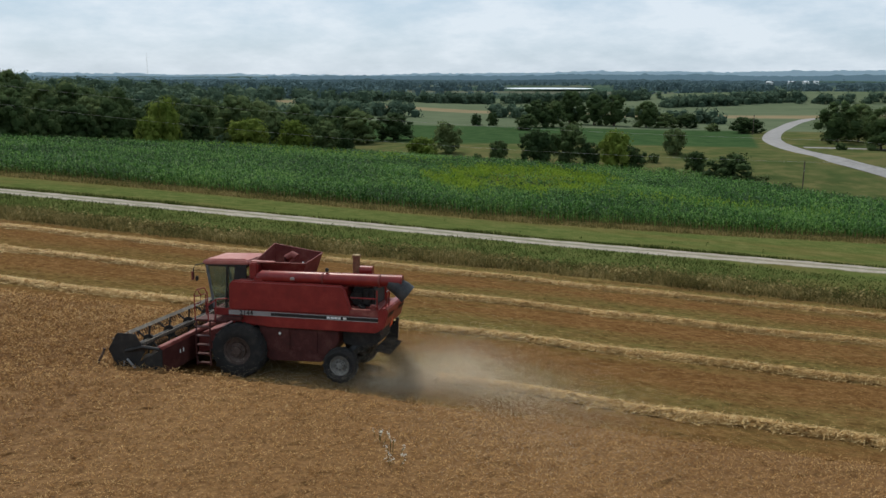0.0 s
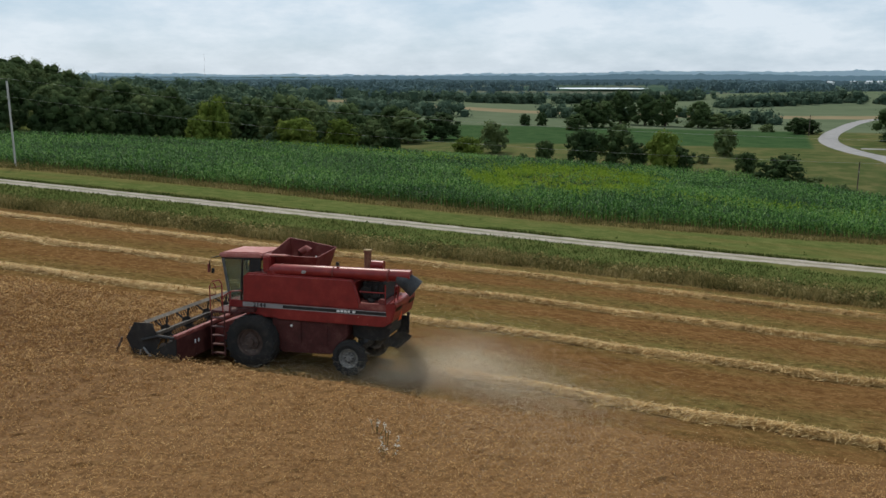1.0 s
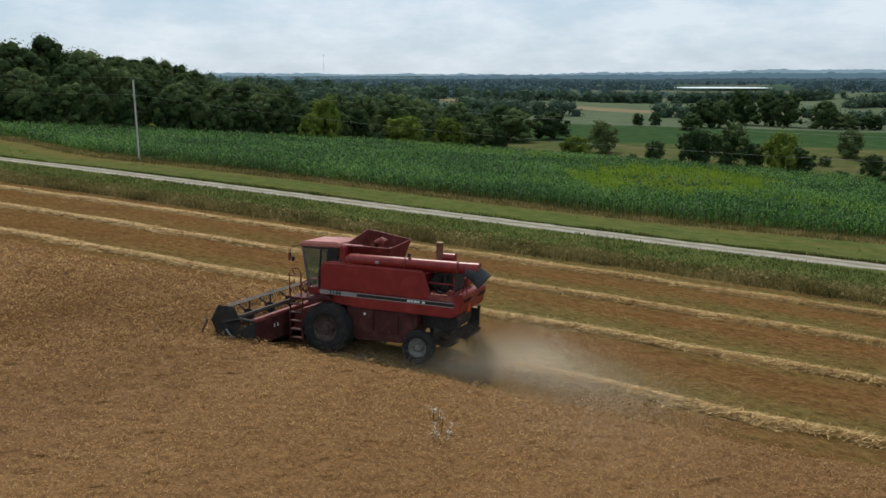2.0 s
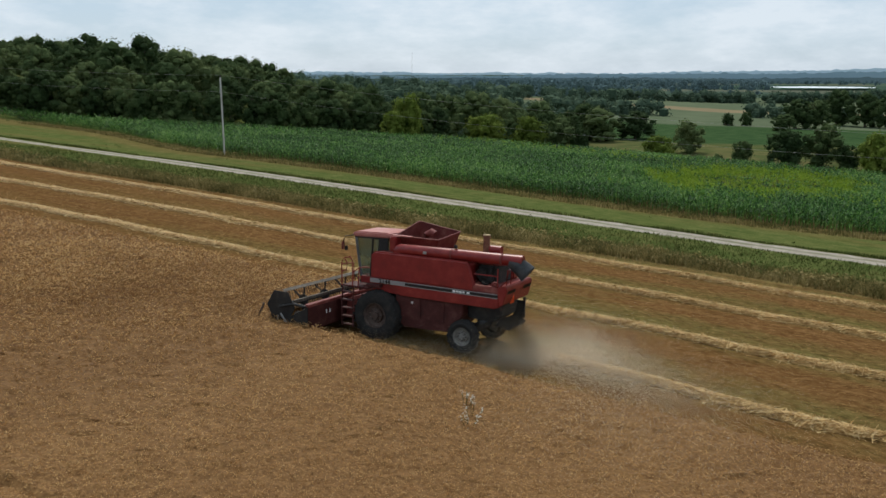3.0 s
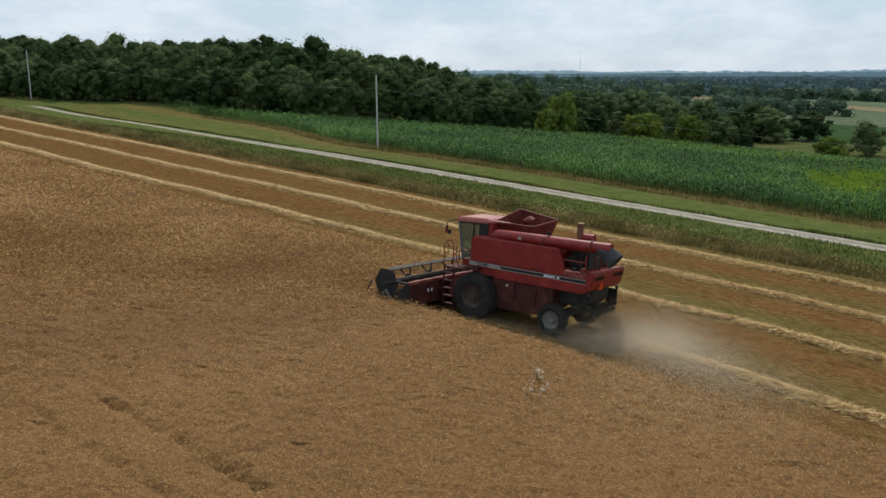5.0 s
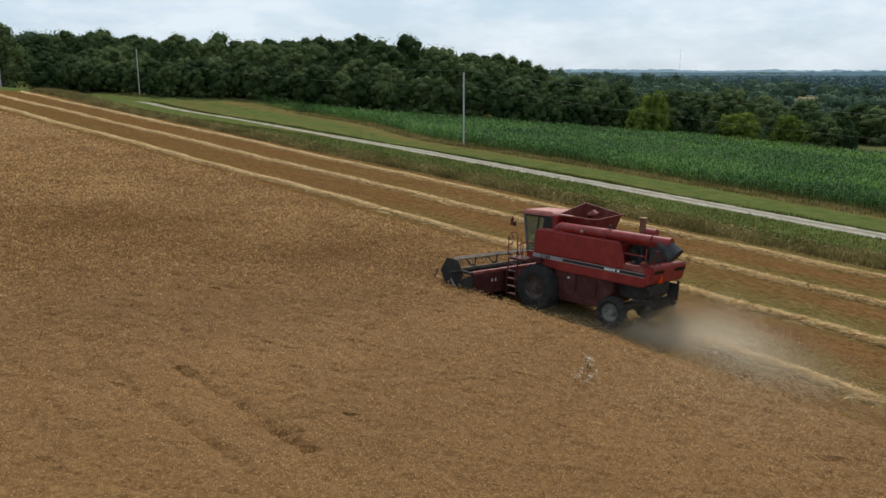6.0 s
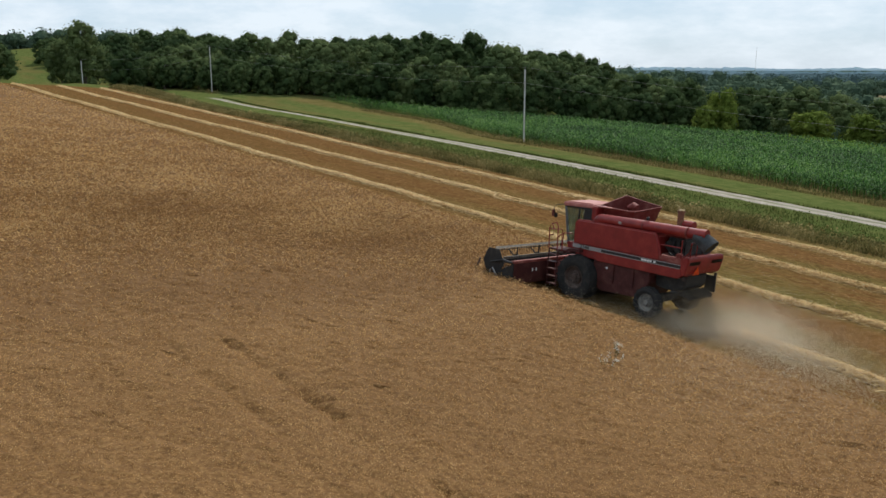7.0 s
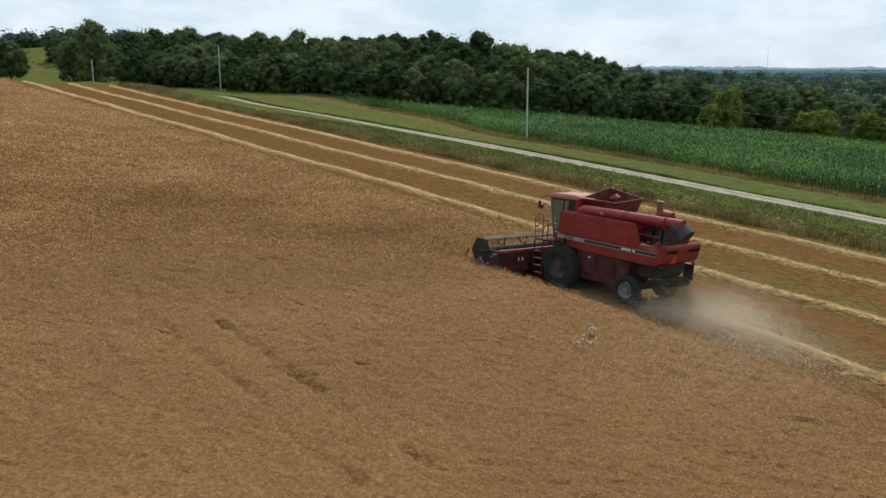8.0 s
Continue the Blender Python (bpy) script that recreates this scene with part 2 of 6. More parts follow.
    grass = ramp_node(math_node("MULTIPLY_ADD", fine, 0.5, math_node("MULTIPLY", noise_node(0.8), 0.5)),
                      [(0.04, 0.058, 0.016), (0.078, 0.1, 0.029), (0.15, 0.145, 0.055)])
    dry = ramp_node(fine, [(0.16, 0.12, 0.045), (0.28, 0.22, 0.09)])
    gravel = ramp_node(math_node("MULTIPLY_ADD", noise_node(20.0), 0.6, math_node("MULTIPLY", noise_node(1.2), 0.4)),
                       [(0.17, 0.15, 0.12), (0.31, 0.28, 0.235), (0.45, 0.42, 0.365)])
    margin = ramp_node(math_node("MULTIPLY_ADD", fine, 0.4, math_node("MULTIPLY", noise_node(0.5), 0.6)), [(0.075, 0.07, 0.02), (0.125, 0.095, 0.036), (0.19, 0.145, 0.06)])
    soil = ramp_node(fine, [(0.045, 0.04, 0.015), (0.095, 0.082, 0.032)])
    soil = blend(step_at(x, -74.0, 8.0), grass, soil)
    grass = blend(math_node("MULTIPLY", step_at(noise_node(0.14, 5.0, (0.35, 1.0, 1.0)), 0.56, 0.1), 0.55), grass, margin)
    far_noise = noise_node(0.012, 4.0)
    meadow = ramp_node(math_node("MULTIPLY_ADD", noise_node(0.15), 0.35, math_node("MULTIPLY", far_noise, 0.65)),
                       [(0.035, 0.058, 0.02), (0.06, 0.085, 0.03), (0.11, 0.105, 0.045), (0.055, 0.08, 0.028)], 0.36, 0.64)
    # far fields: strips of crops across the valley, blued to imitate haze
    vor = t.nodes.new("ShaderNodeTexVoronoi")
    vor.inputs["Scale"].default_value = 0.006
    mp = t.nodes.new("ShaderNodeMapping")
    mp.inputs["Scale"].default_value = (0.45, 1.0, 0.0)
    t.links.new(co.outputs["Object"], mp.inputs["Vector"])
    t.links.new(mp.outputs[0], vor.inputs["Vector"])
    sepc = t.nodes.new("ShaderNodeSeparateColor")
    t.links.new(vor.outputs["Color"], sepc.inputs[0])
    crops = ramp_node(sepc.outputs[0], [(0.04, 0.07, 0.05), (0.055, 0.085, 0.06), (0.07, 0.1, 0.07), (0.1, 0.11, 0.08), (0.045, 0.075, 0.055), (0.06, 0.09, 0.065)], 0.1, 0.9)
    tan_grass = ramp_node(noise_node(0.2), [(0.042, 0.056, 0.02), (0.09, 0.086, 0.034), (0.165, 0.135, 0.06)], 0.38, 0.62)
    crop_green = ramp_node(noise_node(0.6, 5.0, (0.3, 1, 1)), [(0.02, 0.046, 0.019), (0.036, 0.07, 0.027), (0.06, 0.095, 0.04)])
    # haze over the middle fields is mixed into this greyer, paler green
    hazed_green = ramp_node(noise_node(0.05), [(0.08, 0.105, 0.062), (0.11, 0.135, 0.082)])
    stripe_tan = ramp_node(noise_node(0.05), [(0.17, 0.14, 0.085), (0.22, 0.18, 0.11)])
    yf = math_node("MULTIPLY_ADD", noise_node(0.02, 2.0), 16.0, math_node("ADD", y, math_node("MULTIPLY", x, 0.06)))
    bands = blend(step_at(yf, 214.0, 4.0), blend(math_node("MULTIPLY", far_noise, 1.5), tan_grass, meadow), crop_green)
    bands = blend(step_at(math_node("ADD", x, math_node("MULTIPLY", y, -0.12)), 26.0, 1.0), bands, blend(math_node("MULTIPLY", far_noise, 1.5), tan_grass, meadow))
    bands = blend(step_at(yf, 300.0, 4.0), bands, hazed_green)
    bands = blend(step_at(yf, 415.0, 4.0), bands, stripe_tan)
    bands = blend(step_at(yf, 450.0, 4.0), bands, hazed_green)
    meadow = blend(step_at(yf, 720.0, 6.0), bands, crops)
    col = blend(step_at(yw, 22.9, 0.5), stub, dry)
    col = blend(step_at(yw, 26.6, 0.9), col, grass)
    # lane: pale gravel, a little greener in the middle, along its swinging line
    lane_mid = math_node("MULTIPLY_ADD", step_at(x, 20.0, 16.0), 1.9, 36.1 + 5.6)
    lane_mid = math_node("MULTIPLY_ADD", step_at(x, -80.0, 25.0), -5.6, lane_mid)
    off = math_node("ABSOLUTE", math_node("SUBTRACT", math_node("MULTIPLY_ADD", wob, 0.5, math_node("MULTIPLY_ADD", noise_node(1.6, 4.0), 0.6, math_node("SUBTRACT", y, 0.55))), lane_mid), 0)
    off = math_node("MULTIPLY", off, math_node("MULTIPLY_ADD", step_at(x, -65.0, 25.0), -0.85, 1.85))
    lane = math_node("SUBTRACT", 1.0, step_at(off, 1.5, 0.3))
    crown = math_node("MULTIPLY", math_node("SUBTRACT", 1.0, step_at(off, 0.4, 0.25)), math_node("MULTIPLY", noise_node(0.6), 1.0))
    col = blend(math_node("MULTIPLY", lane, math_node("SUBTRACT", 1.0, crown)), col, gravel)
    yc = math_node("MULTIPLY_ADD", step_at(x, 27.5, 27.5), -13.0, math_node("SUBTRACT", yw, 13.0))
    yc = math_node("MULTIPLY_ADD", step_at(x, -77.5, 22.5), 16.0, math_node("MULTIPLY_ADD", step_at(x, -116.0, 10.0), -3.0, yc))
    wide = math_node("MULTIPLY_ADD", step_at(x, -52.0, 12.0), -3.5, math_node("ADD", yc, 3.5))
    col = blend(math_node("MULTIPLY", step_at(wide, 48.0, 1.6), 0.75), col, margin)
    col = blend(step_at(yc, 51.0, 0.5), col, soil)
    col = blend(step_at(yw, 152.0, 3.0), col, meadow)
    col = blend(math_node("MULTIPLY", step_at(math_node("MULTIPLY_ADD", y, 0.75, x), 138.0, 3.0), step_at(y, 60.0, 4.0)), col, meadow)
    left = math_node("SUBTRACT", 1.0, step_at(math_node("ADD", x, math_node("MULTIPLY", wob, 6.0)), -126.0, 3.0))
    left = math_node("MULTIPLY", left, math_node("SUBTRACT", 1.0, step_at(y, 150.0, 20.0)))
    col = blend(left, col, grass)
    t.links.new(col, b.inputs["Base Color"])
    bp = node(t, "ShaderNodeBump", Strength=0.6, Distance=0.08)
    t.links.new(fine, bp.inputs["Height"])
    t.links.new(bp.outputs[0], b.inputs["Normal"])
    return m


def build_ground():
    xs = axis((-4600, -1000, 120), (-1000, -384, 35), (-384, -140, 8), (-140, -40, 2.5), (-40, 60, 1.0), (60, 140, 4), (140, 400, 20), (400, 1200, 60), (1200, 4600, 140))
    ys = axis((-600, -90, 40), (-90, -30, 5), (-30, 60, 0.75), (60, 200, 3), (200, 700, 14), (700, 1700, 40), (1700, 4600, 120))
    X, Y = np.meshgrid(xs, ys)
    Z = terrain(X, Y)
    near = (np.abs(X) < 140) & (Y < 60)
    Z = Z + np.where(near, 0.03 * np.sin(X * 1.7 + Y * 0.6) * np.sin(Y * 2.1 - X * 0.3), 0)
    verts = np.stack([X, Y, Z], -1).reshape(-1, 3)
    nx, ny = len(xs), len(ys)
    i = np.arange(nx - 1)[None, :] + nx * np.arange(ny - 1)[:, None]
    faces = np.stack([i, i + 1, i + nx + 1, i + nx], -1).reshape(-1, 4)
    ob = mesh_object("ground", verts.tolist(), faces.tolist(), ground_material())
    ob.data.shade_smooth()
    return tagged(ob, "farm land with stubble, grass verge, gravel lane and meadows", "ground", kind="structure")


ground = build_ground()


# ---------------------------------------------------------------- crops
rng = np.random.default_rng(7)
M_WHEAT = material("ripe_wheat", [(0.19, 0.095, 0.032), (0.32, 0.18, 0.068), (0.43, 0.26, 0.107), (0.6, 0.41, 0.19)], 0.16, 12, 0.75, 0.0, per="island", fine_mix=0.55, translucent=0.55, spec=0.12, lo=0.36, hi=0.64)
# Darker than the ears: shade in the gaps between them is in this brown.
M_CANOPY = material("gap_shaded_wheat_canopy", [(0.088, 0.044, 0.015), (0.158, 0.083, 0.03), (0.25, 0.143, 0.054)], 0.12, 10, 0.8, 0.45, fine_mix=0.75, distance=0.1, spec=0.1)
M_STRAW = material("pale_straw", [(0.33, 0.2, 0.07), (0.56, 0.38, 0.155), (0.76, 0.58, 0.29)], 3, 30, 0.7, 0.4, per="island", translucent=0.15)
M_STRAWBED = material("matted_straw", [(0.23, 0.13, 0.04), (0.39, 0.245, 0.088), (0.54, 0.37, 0.15)], 2.5, 22, 0.8, 0.7, distance=0.05, fine_mix=0.6)
M_CORN = material("corn_leaves", [(0.008, 0.036, 0.005), (0.02, 0.078, 0.010), (0.045, 0.135, 0.019), (0.15, 0.29, 0.06)], 0.06, 1.5, 0.5, 0.0, per="island", translucent=0.3, spec=0.1, lo=0.34, hi=0.66)
M_CORNPALE = material("yellowing_corn_leaves", [(0.085, 0.155, 0.012), (0.155, 0.25, 0.018), (0.24, 0.33, 0.04)], 0.2, 3, 0.6, 0.0, per="island", translucent=0.4, spec=0.03)
M_DRYGRASS = material("tall_dry_grass", [(0.075, 0.074, 0.022), (0.17, 0.14, 0.05), (0.38, 0.3, 0.135)], 0.35, 3, 0.8, 0.0, per="island", translucent=0.35, spec=0.05)
M_GRASS = material("green_grass", [(0.04, 0.058, 0.015), (0.072, 0.094, 0.026), (0.14, 0.14, 0.05)], 0.3, 3, 0.8, 0.0, per="island", translucent=0.5, spec=0.0)


def blades(name, px, py, height, width, mat, lean=0.35, base=None, parent=None, up=0.0):
    """Narrow upright triangles, one for each place given."""
    n = len(px)
    pz = terrain(px, py) + up if base is None else base
    a = rng.uniform(0, 2 * np.pi, n)
    h = height * rng.uniform(0.7, 1.25, n)
    w = width * rng.uniform(0.7, 1.3, n)
    la, lm = rng.uniform(0, 2 * np.pi, n), lean * rng.uniform(0.1, 1, n) * h
    co = np.empty((n, 3, 3))
    co[:, 0] = np.stack([px - w * np.cos(a), py - w * np.sin(a), pz], -1)
    co[:, 1] = np.stack([px + w * np.cos(a), py + w * np.sin(a), pz], -1)
    co[:, 2] = np.stack([px + lm * np.cos(la), py + lm * np.sin(la), pz + h], -1)
    return tri_mesh(name, co, mat, parent)


CUT_X, LEFT_Y, RIGHT_Y = -3.1, -3.35, 3.3      # where the knife stands; edges of the standing wheat


def standing(x, y, jag=0.0):
    edge = np.where(x < CUT_X, RIGHT_Y, LEFT_Y)
    return y < edge + jag


TRACK_A, TRACK_B = 15.85, 17.4


def build_wheat():
    """The standing wheat: an uneven canopy with steep sides down to the soil, and many single ears on it."""
    def height(x, y):
        wx, wy = x + 0.9 * np.sin(0.8 * y + 0.3 * x), y + 0.9 * np.sin(0.7 * x - 0.4 * y)
        lump = 0.014 * np.sin(1.9 * wx + 0.7 * wy) * np.sin(1.3 * wy - 0.5 * wx) + 0.012 * np.sin(4.3 * wx - 2.0 * wy) * np.sin(3.7 * wy + 1.2)
        big = 0.04 * np.sin(0.31 * wx + 0.17 * wy + 1) * np.sin(0.43 * wy - 0.11 * wx) + 0.022 * np.sin(0.9 * wx + 0.5 * wy) * np.sin(0.75 * wy - 0.6 * wx)
        # wheel tracks of the sprayer, along the drilling
        bend = 0.12 * np.sin(x * 0.3) + 0.08 * np.sin(x * 0.83 + 1)
        tracks = np.exp(-(((y + TRACK_A + bend) / 0.16) ** 2)) + np.exp(-(((y + TRACK_B + bend) / 0.16) ** 2))
        worn = np.clip(0.35 + 0.7 * np.sin(x * 2.1) * np.sin(x * 0.73 + 1) + 0.4 * np.sin(x * 0.41), 0, 1)
        return 0.57 + lump + big - 0.2 * tracks * worn * smooth(-8, -1, x)

    def patch(x0, x1, y0, y1, step):
        xs, ys = np.arange(x0, x1 + step / 2, step), np.arange(y0, y1 + step / 2, step)
        X, Y = np.meshgrid(xs, ys)
        jit = rng.uniform(-0.3, 0.3, (2, *X.shape)) * step
        jit[:, 0], jit[:, -1], jit[:, :, 0], jit[:, :, -1] = 0, 0, 0, 0
        X, Y = X + jit[0], Y + jit[1]
        Z = terrain(X, Y) + height(X, Y) + rng.normal(0, 0.02, X.shape)
        return X, Y, Z

    verts, faces = [], []

    def add(X, Y, Z):
        off = len(verts)
        verts.extend(np.stack([X, Y, Z], -1).reshape(-1, 3).tolist())
        ny, nx = X.shape
        i = off + np.arange(nx - 1)[None, :] + nx * np.arange(ny - 1)[:, None]
        faces.extend(np.stack([i, i + 1, i + nx + 1, i + nx], -1).reshape(-1, 4).tolist())

    # one fine sheet near the machine, open where the crop is cut
    sx_, sy_ = 0.26, (RIGHT_Y - LEFT_Y) / 27
    xs, ys = CUT_X + sx_ * np.arange(-162, 174), LEFT_Y + sy_ * np.arange(-102, 28)
    X, Y = np.meshgrid(xs, ys)
    free = (np.abs(X - CUT_X) > 0.01) & (np.abs(Y - LEFT_Y) > 0.01) & (np.abs(Y - RIGHT_Y) > 0.01)
    X = X + np.where(free, rng.uniform(-0.08, 0.08, X.shape), 0)
    Y = Y + np.where(free, rng.uniform(-0.08, 0.08, Y.shape), 0)
    Z = terrain(X, Y) + height(X, Y) - 0.05 + rng.normal(0, 0.022, X.shape)
    verts.extend(np.stack([X, Y, Z], -1).reshape(-1, 3).tolist())
    ny, nx = X.shape
    i = np.arange(nx - 1)[None, :] + nx * np.arange(ny - 1)[:, None]
    q = np.stack([i, i + 1, i + nx + 1, i + nx], -1)
    inside = standing(0.5 * (xs[:-1] + xs[1:])[None, :] + 0 * q[..., 0], 0.5 * (ys[:-1] + ys[1:])[:, None] + 0 * q[..., 0])
    faces.extend(q[inside].tolist())
    for x0, x1, y0, y1, st in ((-126, -44.4, -60, RIGHT_Y, 1.0), (-45.1, 42, -90, -27.9, 1.5)):
        A, B, C = patch(x0, x1, y0, y1, st)
        add(A, B, C - 0.05)
    # the cut sides
    def side(line):
        line = np.array(line)
        for (ax, ay), (bx, by) in zip(line[:-1], line[1:]):
            off = len(verts)
            for x, y in ((ax, ay), (bx, by)):
                z = ground_z(x, y)
                verts.append((x, y, z))
                verts.append((x, y, z + float(height(x, y)) - 0.06))
            faces.append((off, off + 2, off + 3, off + 1))
    side([(x, LEFT_Y) for x in np.arange(42, CUT_X, -0.3)] + [(CUT_X, LEFT_Y)])
    side([(CUT_X, y) for y in np.arange(LEFT_Y, RIGHT_Y, 0.3)] + [(CUT_X, RIGHT_Y)])
    side([(x, RIGHT_Y) for x in np.arange(CUT_X, -126, -0.5)])
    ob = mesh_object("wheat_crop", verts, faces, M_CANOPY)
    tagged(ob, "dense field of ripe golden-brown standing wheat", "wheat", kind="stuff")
    # ears
    n = 1500000
    r = np.exp(np.where(rng.uniform(0, 1, n) < 0.36, rng.uniform(np.log(9), np.log(150), n), np.sqrt(rng.uniform(np.log(30) ** 2, np.log(160) ** 2, n))))
    a = rng.uniform(radians(-30), radians(95), n)
    px, py = rng.uniform(11, 22.5, n) - r * np.sin(a), -24.8 + r * np.cos(a)
    first = 7 * (np.arange(n) // 7)                       # near by, seven ears lean together in a tuft
    close = r[first] < 40
    r = np.where(close, r[first], r)
    spread = 0.075 * np.clip(r / 26, 0.6, 3.0)
    px = np.where(close, px[first] + rng.normal(0, 1, n) * spread, px)
    py = np.where(close, py[first] + rng.normal(0, 1, n) * spread, py)
    lift = np.where(close, rng.normal(0, 0.04, n)[first], 0.0)
    jag = np.clip(rng.normal(0.08, 0.1, n), -0.15, 0.3)
    keep = standing(px, py, jag) & (px > -126)
    px, py, r, lift = px[keep], py[keep], r[keep], lift[keep]
    grow = np.clip((r / 26) ** 1.18, 0.34, 2.25)
    base = terrain(px, py) + height(px, py) - 0.1 + lift
    s = 0.039 * grow ** 1.05 * rng.uniform(0.7, 1.3, len(px))
    away = np.clip((r - 24) / 45, 0, 1)[:, None]
    mid = np.stack([px, py, base + 0.125 + 0.05 * away[:, 0] + rng.normal(0, 0.03, len(px))], -1)
    d = rng.normal(0, 1, (len(px), 3)) * np.array([1, 1, 0.4])
    d /= np.linalg.norm(d, axis=1)[:, None]
    e = np.cross(d, rng.normal(0, 0.28, (len(px), 3)) + np.array([0, 0, 1.0]) * (1 - 0.3 * away))
    e /= np.linalg.norm(e, axis=1)[:, None]
    b = tri_mesh("ear", np.stack([mid - d * s[:, None] * 1.3, mid + e * s[:, None] * 0.62, mid + d * s[:, None] * 1.3], 1), M_WHEAT, ob)
    tagged(b, "bent ripe wheat ears", kind="stuff")
    # standing stalks on the cut face
    k = 17000
    ex = np.concatenate([rng.uniform(CUT_X, 40, k), np.full(6000, CUT_X) + rng.normal(0, 0.08, 6000), rng.uniform(-90, CUT_X, k)])
    ey = np.concatenate([np.full(k, LEFT_Y) + rng.normal(0.05, 0.12, k), rng.uniform(LEFT_Y, RIGHT_Y, 6000), np.full(k, RIGHT_Y) + rng.normal(0.05, 0.12, k)])
    b = blades("stalk", ex, ey, 0.42, 0.014, M_WHEAT, 0.25, None, ob)
    tagged(b, "pale standing stalks at the cut edge", kind="stuff")


WINDROWS = (0.15, 7.0, 13.6, 20.1)


def build_windrow(yc, x0, x1):
    """A fluffy ridge of threshed straw lying along the stubble."""
    xs = np.arange(x0, x1, 0.3)
    wob = 0.18 * np.sin(xs * 0.21 + yc) + 0.1 * np.sin(xs * 0.83 + 2 * yc)
    prof = np.linspace(-1, 1, 9)
    half = 0.32 + 0.08 * np.sin(xs * 0.57 + yc) + rng.normal(0, 0.05, len(xs))
    top = 0.19 + 0.05 * np.sin(xs * 0.7 + 3 * yc) + rng.normal(0, 0.035, len(xs))
    X = np.repeat(xs[:, None], 9, 1) + rng.normal(0, 0.05, (len(xs), 9))
    Y = yc + wob[:, None] + half[:, None] * prof[None, :] + rng.normal(0, 0.03, (len(xs), 9))
    Z = terrain(X, Y) + top[:, None] * np.cos(prof * np.pi / 2)[None, :] ** 0.8 + rng.normal(0, 0.025, (len(xs), 9)) - 0.03
    i = np.arange(8)[None, :] + 9 * np.arange(len(xs) - 1)[:, None]
    faces = np.stack([i, i + 9, i + 10, i + 1], -1).reshape(-1, 4)
    ob = mesh_object("straw_windrow", np.stack([X, Y, Z], -1).reshape(-1, 3).tolist(), faces.tolist(), M_STRAWBED)
    tagged(ob, "long fluffy windrow of pale threshed straw on stubble", "straw windrow", "straw windrows", "stuff")
    n = int((x1 - x0) * 235)
    px = rng.uniform(x0, x1, n)
    u = np.clip(rng.normal(0, 0.55, n), -1.5, 1.5)
    py = yc + 0.18 * np.sin(px * 0.21 + yc) + 0.1 * np.sin(px * 0.83 + 2 * yc) + 0.4 * u
    pz = terrain(px, py) + 0.19 * np.clip(np.cos(np.clip(u, -1, 1) * np.pi / 2), 0, 1) ** 0.8 + rng.uniform(-0.03, 0.05, n)
    a, ln, e = rng.uniform(0, np.pi, n), rng.uniform(0.1, 0.26, n), rng.normal(0, 0.28, n)
    d = np.stack([np.cos(a) * np.cos(e), np.sin(a) * np.cos(e), np.sin(e)], -1) * ln[:, None]
    s = np.stack([-np.sin(a), np.cos(a), 0.4 * np.ones(n)], -1) * 0.014
    c = np.stack([px, py, pz], -1)
    st = tri_mesh("straw", np.stack([c - d - s, c - d + s, c + d], 1), M_STRAW, ob)
    tagged(st, "loose pale straws", kind="stuff")


def build_stubble():
    n = 190000
    r = np.exp(rng.uniform(np.log(22), np.log(140), n))
    a = rng.uniform(radians(-35), radians(85), n)
    px, py = 16.5 - r * np.sin(a), -24.8 + r * np.cos(a)
    keep = ~standing(px, py, 0.15) & (py < 23.6) & (px > -126)
    px, py = px[keep], py[keep]
    n = len(px)
    grow = np.clip(np.hypot(px - 16.5, py + 24.8) / 34, 0.8, 2.6)
    a = rng.normal(0, 0.5, n)
    c = np.stack([px, py, terrain(px, py) + 0.05 + rng.uniform(0, 0.04, n)], -1)
    d = np.stack([np.cos(a), np.sin(a), rng.normal(0, 0.12, n)], -1) * (rng.uniform(0.04, 0.1, n) * grow)[:, None]
    s = np.stack([-np.sin(a), np.cos(a), rng.normal(0, 0.2, n)], -1) * (0.011 * grow)[:, None]
    ob = tri_mesh("stubble", np.stack([c - d - s, c - d + s, c + d], 1), M_STRAW_DULL)
    tagged(ob, "short cut golden-brown wheat stubble", "stubble", kind="stuff")


M_STRAW_DULL = material("stubble_straw", [(0.09, 0.046, 0.012), (0.19, 0.102, 0.028), (0.32, 0.2, 0.07)], 0.25, 3, 0.85, 0.0, per="island", translucent=0.4)


